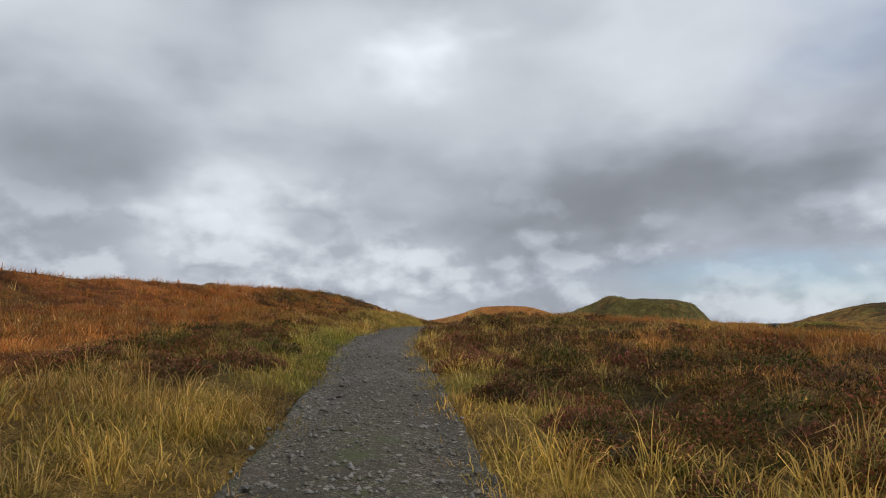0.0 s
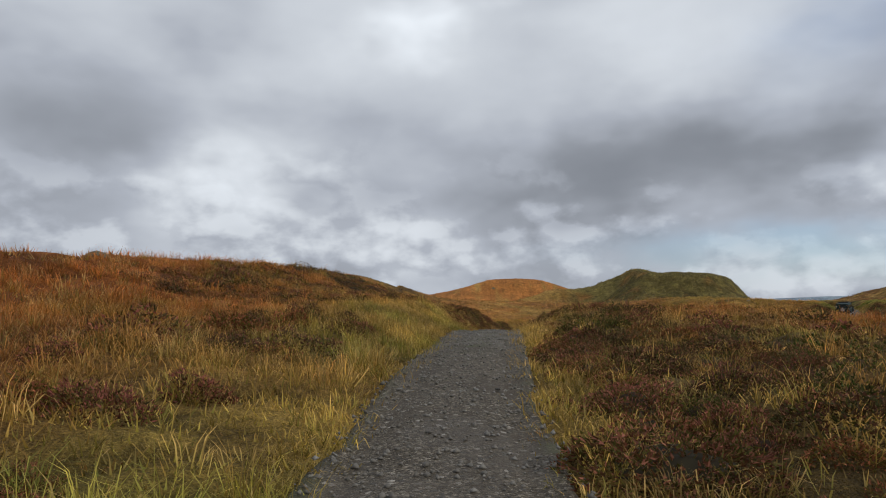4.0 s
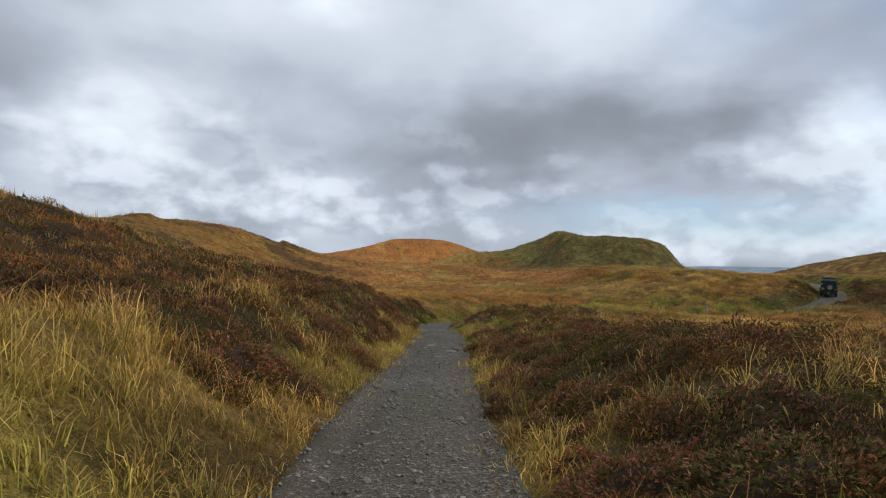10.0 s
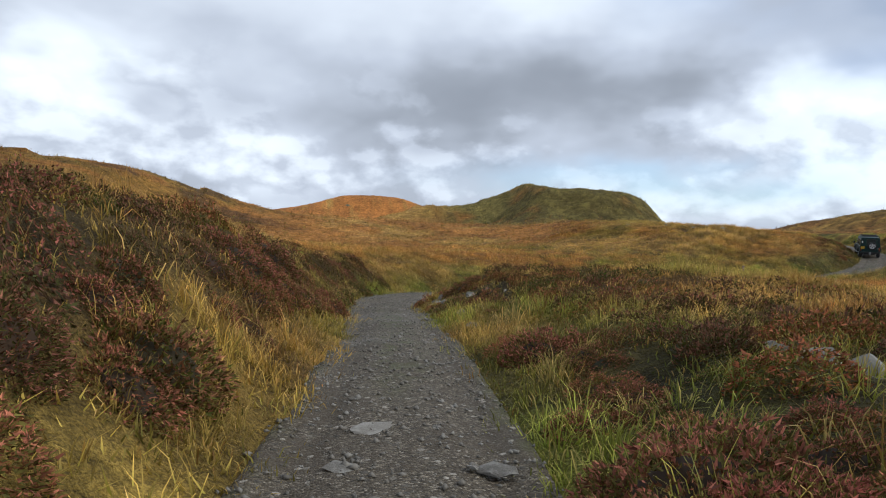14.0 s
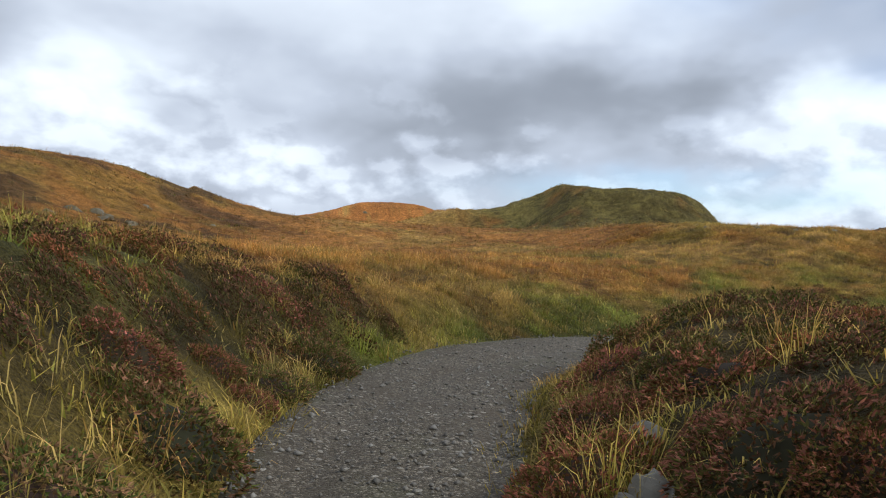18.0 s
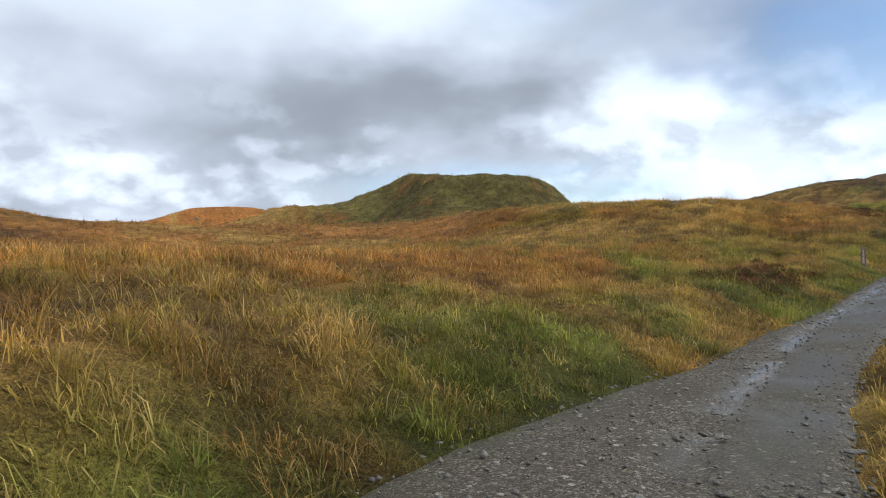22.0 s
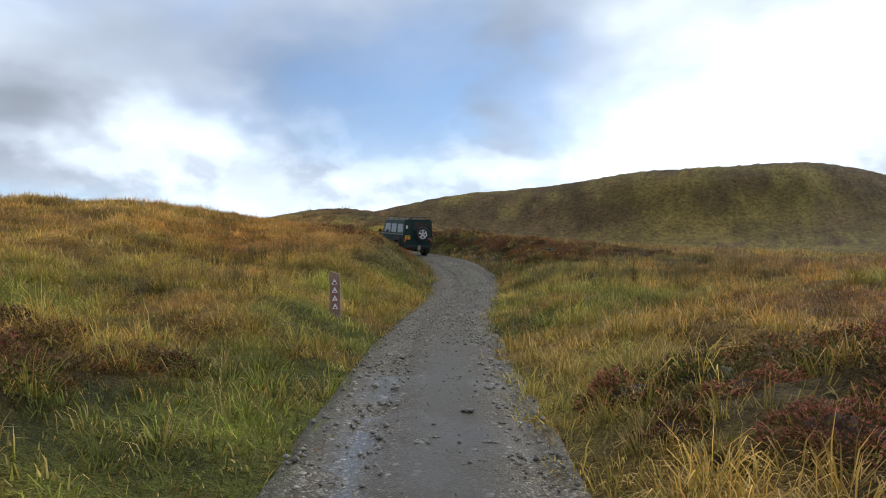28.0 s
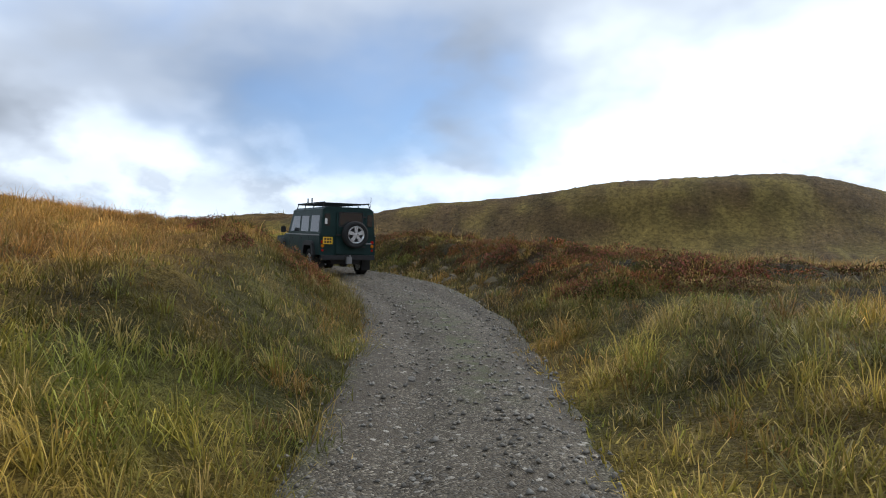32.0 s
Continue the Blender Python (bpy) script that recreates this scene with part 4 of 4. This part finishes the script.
def stones():
    """Loose gravel on the track: single stones near the drive, the small rest as one."""
    kinds = []
    for k in range(6):
        bm = bmesh.new()
        bmesh.ops.create_icosphere(bm, subdivisions=1, radius=1)
        for v in bm.verts:
            c = 1 + 0.35 * noise.noise(v.co * 1.7 + Vector((k * 5.0, 1, 2)))
            v.co = Vector((v.co.x * c, v.co.y * 0.75 * c, v.co.z * 0.36 * c))
        me = bpy.data.meshes.new("stone")
        bm.to_mesh(me)
        bm.free()
        me.materials.append(STONE)
        kinds.append(me)
    r = random.Random(12)
    for k in range(290):
        s, d = r.uniform(28, 165), r.choice((-1, 1)) * (r.uniform(0.0, 1.0) ** 0.6) * 0.8
        x, y = beside(s, d)
        size = r.uniform(0.025, 0.065)
        ob = new("stone", kinds[k % 6])
        ob.parent = track
        ob.matrix_basis = pose(x, y, float(on_ground(x, y)) + 0.085 + size * 0.1, r.uniform(-15, 15), r.uniform(-15, 15), r.uniform(0, 360)) @ Matrix.Diagonal((size, size, size, 1))
    for s, d, size in ((95.5, 0.18, .26), (93.4, -0.37, .30), (94.3, 0.34, .18), (91.4, -0.09, .20), (94.1, -0.66, .16), (92.6, -0.2, .18)):
        x, y = beside(s, d)
        slab = new("stone", kinds[int(s) % 6])
        slab.parent = track
        slab.matrix_basis = pose(x, y, float(on_ground(x, y)) + 0.075, r.uniform(-3, 3), r.uniform(-3, 3), r.uniform(0, 360)) @ Matrix.Diagonal((size, size, 0.07, 1))
    n = 26000
    rg = np.random.default_rng(8)
    s = rg.uniform(26, 185, n)
    d = rg.uniform(-1, 1, n)
    d = d * (half_width(s, d) + 0.1)
    i = s.astype(int)
    w = ROAD[i + 1] - ROAD[i]
    ln = np.hypot(w[:, 0], w[:, 1])
    mid = ROAD[i] + w * (s - i)[:, None]
    x, y = mid[:, 0] - w[:, 1] / ln * d, mid[:, 1] + w[:, 0] / ln * d
    size = 0.010 + 0.026 * rg.uniform(0, 1, n) ** 2.5
    size = np.where((np.abs(d) < 0.42) & (s > 121) & (s < 146), size * 0.35, size)
    size = np.where(rg.uniform(0, 1, n) < 0.06, size + 0.016, size)
    z = mid[:, 2] + 0.03 - 0.06 * np.exp(-((np.abs(d) - 0.68) / 0.2) ** 2) + 0.07 * (fbm(x, y, 1.1, 97) - 0.5) + size * 0.2
    base = np.array([(1, 0, 0), (-0.5, 0.87, 0), (-0.5, -0.87, 0), (0.2, 0.1, 0.8), (0, 0, -0.5)])
    tri = np.array([(0, 1, 3), (1, 2, 3), (2, 0, 3), (1, 0, 4), (2, 1, 4), (0, 2, 4)])
    v = base[None] * rg.uniform(0.6, 1.4, (n, 5, 1)) * size[:, None, None]
    a = rg.uniform(0, 6.28, n)
    vx = v[..., 0] * np.cos(a)[:, None] - v[..., 1] * np.sin(a)[:, None]
    vy = v[..., 0] * np.sin(a)[:, None] + v[..., 1] * np.cos(a)[:, None]
    v = np.stack([vx + x[:, None], vy + y[:, None], v[..., 2] + z[:, None]], -1)
    f = (np.arange(n)[:, None, None] * 5 + tri[None]).reshape(-1, 3)
    tagged(link_mesh("loose_gravel", v.reshape(-1, 3), f, STONE, smooth=False), "loose broken slate gravel on the track", "gravel", kind="stuff")


stones()


# ---- helpers for built things ----
def box_bm(w, d, h, at=(0, 0, 0), bevel=0.0, taper=0.0):
    """A box w x d x h with its middle at that place; taper narrows its top."""
    bm = bmesh.new()
    bmesh.ops.create_cube(bm, size=1)
    for v in bm.verts:
        k = 1 - taper * (v.co.z + 0.5)
        v.co = Vector((v.co.x * w * k, v.co.y * d, v.co.z * h))
    if bevel:
        bmesh.ops.bevel(bm, geom=bm.edges[:], offset=bevel, segments=2, affect="EDGES")
    bmesh.ops.translate(bm, verts=bm.verts, vec=at)
    return bm


def slab_bm(outline, thick, axis="x"):
    """A plate cut to an outline of (u, v), thick along the axis, round 0."""
    bm = bmesh.new()
    for side in (-0.5, 0.5):
        vs = []
        for u, v in outline:
            p = {"x": (side * thick, u, v), "y": (u, side * thick, v), "z": (u, v, side * thick)}[axis]
            vs.append(bm.verts.new(p))
        bm.faces.new(vs)
    bm.verts.ensure_lookup_table()
    n = len(outline)
    for k in range(n):
        bm.faces.new([bm.verts[k], bm.verts[(k + 1) % n], bm.verts[n + (k + 1) % n], bm.verts[n + k]])
    return bm


def rod_bm(a, b, r, sides=8):
    bm = bmesh.new()
    a, b = Vector(a), Vector(b)
    bmesh.ops.create_cone(bm, cap_ends=True, segments=sides, radius1=r, radius2=r, depth=(b - a).length)
    bmesh.ops.transform(bm, matrix=Matrix.Translation((a + b) / 2) @ (b - a).to_track_quat("Z", "Y").to_matrix().to_4x4(), verts=bm.verts)
    return bm


def lathe_bm(profile, sides, axis="y"):
    """Turns a closed profile of (radius, offset) round an axis."""
    bm = bmesh.new()
    rings = []
    for k in range(sides):
        c, s = math.cos(2 * math.pi * k / sides), math.sin(2 * math.pi * k / sides)
        rings.append([bm.verts.new((r * c, o, r * s) if axis == "y" else (o, r * c, r * s)) for r, o in profile])
    n = len(profile)
    for k in range(sides):
        p, q = rings[k], rings[(k + 1) % sides]
        for j in range(n):
            bm.faces.new([p[j], p[(j + 1) % n], q[(j + 1) % n], q[j]])
    return bm


def moved(bm, m):
    bmesh.ops.transform(bm, matrix=m, verts=bm.verts)
    return bm


# ---- the warning post ----
def warning_post(x, y, facing):
    post = new("warning_post")
    post.matrix_basis = pose(x, y, float(on_ground(x, y)), 1.5, -1.0, facing)
    bm = slab_bm([(-0.095, -0.25), (0.095, -0.25), (0.095, 0.80), (-0.095, 0.85)], 0.075, "y")
    bmesh.ops.bevel(bm, geom=bm.edges[:], offset=0.006, segments=1, affect="EDGES")
    part("wooden_board", bm, OLD_WOOD, post)

    def tri(r, flat):
        return slab_bm([(0, r), (r * 0.78, -r * 0.58), (-r * 0.78, -r * 0.58)], flat, "y")
    for k in range(4):
        z = 0.655 - k * 0.15
        plate = part("triangle_plate", moved(tri(0.090, 0.006), pose(0, -0.042, z)), SIGN_RED, post, "red-bordered triangular warning plate")
        part("white_field", moved(tri(0.071, 0.004), pose(0, -0.047, z - 0.003)), WHITE, plate)
        w, h = ((0.045, 0.03), (0.05, 0.018), (0.012, 0.04), (0.04, 0.025))[k]
        part("pictogram", box_bm(w, 0.003, h, (0, -0.0505, z - 0.018)), INK, plate, "plain black pictogram bar")
    return tagged(post, "brown wooden post with four red triangular warning plates", "sign post")


warning_post(32.25, 103.1, -62)


# ---- the four-wheel-drive wagon on the track ahead ----
def wheel(parent, name, at, r=0.385, width=0.235, spare=False):
    """Tyre and five-spoke rim; the axle runs along x, or along y for the spare."""
    hub = new(name)
    hub.parent = parent
    hub.matrix_basis = Matrix.Translation(at) @ (pose(0, 0, 0, 0, 0, 90) if spare else Matrix())
    w = width / 2
    tread = [(r * 0.62, -w * 0.8), (r * 0.86, -w), (r * 0.97, -w * 0.8), (r, -w * 0.55), (r, w * 0.55), (r * 0.97, w * 0.8), (r * 0.86, w), (r * 0.62, w * 0.8)]
    part("tyre", lathe_bm(tread, 36, "x"), RUBBER, hub)
    for side in (-1, 1):
        if spare and side > 0:
            continue
        rim = part("rim", lathe_bm([(r * 0.54, side * w * 0.55), (r * 0.63, side * w * 0.85), (r * 0.66, side * w * 0.8), (r * 0.62, side * w * 0.3)], 32, "x"), ALLOY, hub, "silver alloy rim")
        part("dark_well", moved(lathe_bm([(0.001, side * w * 0.25), (r * 0.62, side * w * 0.25), (r * 0.62, side * w * 0.2), (0.001, side * w * 0.2)], 24, "x"), Matrix()), BLACK, hub)
        part("hub_cap", lathe_bm([(0.001, side * w * 0.85), (r * 0.15, side * w * 0.8), (r * 0.18, side * w * 0.4), (0.001, side * w * 0.4)], 16, "x"), ALLOY, hub)
        for k in range(5):
            a = 2 * math.pi * k / 5 + 0.3
            bm = slab_bm([(r * 0.12, -0.035), (r * 0.58, -0.055), (r * 0.58, 0.055), (r * 0.12, 0.035)], 0.03, "x")
            part("spoke", moved(bm, Matrix.Translation((side * w * 0.68, 0, 0)) @ Matrix.Rotation(a, 4, "X")), ALLOY, hub)
    return hub


def wagon(m):
    car = new("off_road_wagon")
    car.matrix_basis = m
    # y points forward, the back of the body at y = 0, ground at z = 0
    def box(name, w, d, h, at, mat, bevel=0.012, label="", parent=None, taper=0.0):
        return part(name, box_bm(w, d, h, at, bevel, taper), mat, parent or car, label)
    tub = slab_bm([(0.0, 0.62), (0.0, 1.16), (3.35, 1.16), (3.45, 1.12), (4.52, 1.08), (4.56, 0.62), (4.32, 0.62), (4.22, 0.88), (3.52, 0.88), (3.40, 0.55), (1.35, 0.55), (1.22, 0.88), (0.52, 0.88), (0.42, 0.62)], 1.66, "x")
    part("body", tub, PAINT, car, "dark green aluminium body")
    for side in (-1, 1):
        wing = slab_bm([(3.33, 0.58), (3.46, 0.93), (3.60, 1.02), (4.16, 1.02), (4.30, 0.93), (4.42, 0.62), (4.28, 0.62), (4.18, 0.86), (3.56, 0.86), (3.45, 0.58)], 0.09, "x")
        part("wheel_arch", moved(wing, Matrix.Translation((side * 0.865, 0, 0))), BLACK, car)
        arch = slab_bm([(0.33, 0.60), (0.46, 0.93), (0.60, 1.00), (1.16, 1.00), (1.30, 0.93), (1.42, 0.60), (1.29, 0.60), (1.18, 0.86), (0.56, 0.86), (0.45, 0.60)], 0.09, "x")
        part("wheel_arch", moved(arch, Matrix.Translation((side * 0.865, 0, 0))), BLACK, car)
        part("waist_rail", box_bm(0.02, 3.3, 0.03, (side * 0.842, 1.68, 1.17)), STEEL, car)
        part("side_step", rod_bm((side * 0.86, 1.45, 0.44), (side * 0.86, 3.3, 0.44), 0.04), STEEL, car)
        # upper sides lean in a little
        up = slab_bm([(0.0, 1.16), (0.06, 1.86), (2.88, 1.86), (3.30, 1.16)], 0.05, "x")
        part("upper_side", moved(up, Matrix.Translation((side * 0.785, 0, 0)) @ Matrix.Translation((0, 0, 1.16)) @ Matrix.Rotation(radians(-5.0 * side), 4, "Y") @ Matrix.Translation((0, 0, -1.16))), PAINT, car)
        for y0, y1 in ((0.16, 0.92), (1.12, 1.86), (2.02, 2.74)):
            pane = slab_bm([(y0, 1.26), (y0 + 0.02, 1.72), (y1, 1.72), (y1 + (0.22 if y1 > 2.5 else 0), 1.26)], 0.02, "x")
            part("side_window", moved(pane, Matrix.Translation((side * 0.806, 0, 0)) @ Matrix.Translation((0, 0, 1.16)) @ Matrix.Rotation(radians(-5.0 * side), 4, "Y") @ Matrix.Translation((0, 0, -1.16))), GLASS, car, "dark tinted window")
        for y0 in (1.02, 1.96, 2.98):
            part("door_seam", box_bm(0.012, 0.014, 0.62, (side * 0.832, y0, 0.88)), BLACK, car)
        for y0 in (1.75, 2.70):
            part("door_handle", box_bm(0.03, 0.13, 0.03, (side * 0.845, y0, 1.06), 0.006), BLACK, car)
        mirror = box("door_mirror", 0.16, 0.07, 0.19, (side * 1.02, 3.05, 1.30), BLACK, 0.02)
        part("mirror_arm", rod_bm((side * 0.82, 3.1, 1.22), (side * 0.96, 3.06, 1.26), 0.014), BLACK, mirror)
        lampy = side * 0.735
        for z0, mat, nm in ((0.98, RED_LENS, "tail_light"), (0.87, AMBER_LENS, "indicator")):
            part(nm, moved(lathe_bm([(0.001, -0.03), (0.04, -0.03), (0.048, 0.0), (0.001, 0.0)], 14), Matrix.Translation((lampy, -0.0, z0))), mat, car)
        part("reflector", moved(lathe_bm([(0.001, -0.02), (0.03, -0.02), (0.034, 0.0), (0.001, 0.0)], 12), Matrix.Translation((lampy, 0.0, 0.75))), RED_LENS, car)
        part("mudflap", box_bm(0.26, 0.015, 0.36, (side * 0.70, 0.36, 0.36), 0.005), RUBBER, car)
        part("headlight", moved(lathe_bm([(0.001, 0.03), (0.09, 0.02), (0.1, 0.0), (0.001, 0.0)], 16), Matrix.Translation((side * 0.55, 4.56, 0.88))), WHITE, car, "round clear headlight")
        part("roof_gutter", box_bm(0.03, 2.95, 0.03, (side * 0.735, 1.45, 1.87)), PAINT, car)
    roof = slab_bm([(-0.74, 1.86), (-0.72, 1.91), (-0.60, 1.965), (0.60, 1.965), (0.72, 1.91), (0.74, 1.86)], 2.92, "y")
    part("roof", moved(roof, Matrix.Translation((0, 1.47, 0))), PAINT, car)
    part("windscreen", slab_bm([(-0.66, 0), (0.66, 0), (0.64, 0.6), (-0.64, 0.6)], 0.02, "y"), GLASS, car).matrix_basis = pose(0, 3.23, 1.24, 27)
    part("bonnet", box_bm(1.22, 1.10, 0.10, (0, 3.98, 1.12), 0.04), PAINT, car)
    part("grille", box_bm(0.75, 0.03, 0.34, (0, 4.57, 0.88), 0.01), BLACK, car)
    part("front_bumper", box_bm(1.72, 0.12, 0.16, (0, 4.66, 0.58), 0.02), BLACK, car)
    # the back
    back = part("back_panel", slab_bm([(-0.80, 1.14), (0.80, 1.14), (0.745, 1.87), (-0.745, 1.87)], 0.05, "y"), PAINT, car)
    door = box("rear_door", 0.86, 0.04, 1.16, (0.06, -0.035, 1.22), PAINT, 0.015)
    part("rear_window", box_bm(0.66, 0.02, 0.36, (0.06, -0.062, 1.62), 0.02), GLASS, door, "dark rear window")
    part("window_rubber", box_bm(0.72, 0.012, 0.42, (0.06, -0.055, 1.62), 0.02), BLACK, door)
    for z0 in (0.85, 1.30, 1.70):
        part("hinge", box_bm(0.12, 0.03, 0.05, (0.46, -0.062, z0), 0.006), BLACK, door)
    part("door_handle", box_bm(0.14, 0.04, 0.05, (-0.30, -0.07, 1.18), 0.01), BLACK, door)
    for sx0 in (-0.62, 0.64):
        part("corner_window", box_bm(0.15, 0.02, 0.34, (sx0, -0.035, 1.60), 0.015), GLASS, car)
    part("window_sticker", box_bm(0.07, 0.006, 0.16, (-0.66, -0.05, 1.56)), WHITE, car, "small white window sticker")
    spare = wheel(car, "spare_wheel", (0.14, -0.20, 1.20), 0.375, 0.23, True)
    part("carrier", box_bm(0.22, 0.08, 0.22, (0.14, -0.085, 1.20), 0.02), BLACK, car)
    plate = part("number_plate", box_bm(0.28, 0.012, 0.20, (-0.60, -0.045, 1.02), 0.004), YELLOW, car, "yellow rear number plate with plain bars")
    for z0 in (1.065, 0.985):
        for k in range(3):
            part("plate_bar", box_bm(0.05, 0.004, 0.055, (-0.675 + k * 0.075, -0.054, z0)), INK, plate)
    part("badge", box_bm(0.16, 0.006, 0.035, (0.62, -0.03, 0.95)), STEEL, car)
    bumper = part("rear_crossmember", box_bm(1.60, 0.12, 0.14, (0, -0.02, 0.55), 0.015), BLACK, car)
    part("tow_bracket", box_bm(0.16, 0.10, 0.20, (0, -0.12, 0.48), 0.01), STEEL, bumper)
    ball = bmesh.new()
    bmesh.ops.create_icosphere(ball, subdivisions=2, radius=0.03)
    part("tow_ball", moved(ball, Matrix.Translation((0, -0.20, 0.60))), STEEL, bumper)
    part("fuel_tank", box_bm(0.9, 0.5, 0.2, (0, 0.4, 0.45), 0.03), BLACK, car)
    part("chassis", box_bm(0.9, 4.1, 0.14, (0, 2.3, 0.52), 0.01), BLACK, car)
    for y0 in (0.87, 3.87):
        axle = part("axle", rod_bm((-0.7, y0, 0.385), (0.7, y0, 0.385), 0.05), BLACK, car)
        part("differential", moved(rock_bm(2, 0.15, 0.17, 0.15, 0.05), Matrix.Translation((0.2, y0, 0.385))), BLACK, axle)
        for side in (-1, 1):
            wheel(car, "wheel", (side * 0.745, y0, 0.385))
    part("snorkel", rod_bm((0.88, 3.15, 1.05), (0.80, 3.0, 1.95), 0.035), BLACK, car)
    part("snorkel_head", box_bm(0.09, 0.13, 0.15, (0.80, 2.98, 2.0), 0.02), BLACK, car)
    rack = new("roof_rack")
    rack.parent = car
    for side in (-1, 1):
        part("rail", rod_bm((side * 0.66, 0.1, 2.09), (side * 0.66, 2.7, 2.09), 0.017), BLACK, rack)
        for y0 in (0.15, 1.0, 1.85, 2.65):
            part("rack_foot", rod_bm((side * 0.72, y0, 1.87), (side * 0.66, y0, 2.09), 0.014), BLACK, rack)
    for k in range(9):
        part("crossbar", rod_bm((-0.66, 0.1 + k * 0.325, 2.07), (0.66, 0.1 + k * 0.325, 2.07), 0.013), BLACK, rack)
    part("aerial", rod_bm((0.70, 0.12, 1.88), (0.72, 0.10, 2.28), 0.006), BLACK, car)
    for y0 in (1.35, 1.75):
        part("rack_bracket", box_bm(0.03, 0.03, 0.16, (-0.64, y0, 2.16)), BLACK, rack)
    return tagged(car, "dark green off-road wagon with roof rack and rear spare wheel", "car")


WAGON_S = 171.5
wx0, wy0 = beside(WAGON_S, 0.4)
i = int(WAGON_S)
ahead = ROAD[i + 4] - ROAD[i]
slope = math.degrees(math.atan2(ahead[2], math.hypot(ahead[0], ahead[1])))
wagon(pose(wx0, wy0, float(ROAD[i][2]) + 0.02, slope, 0, math.degrees(math.atan2(-ahead[0], ahead[1]))))
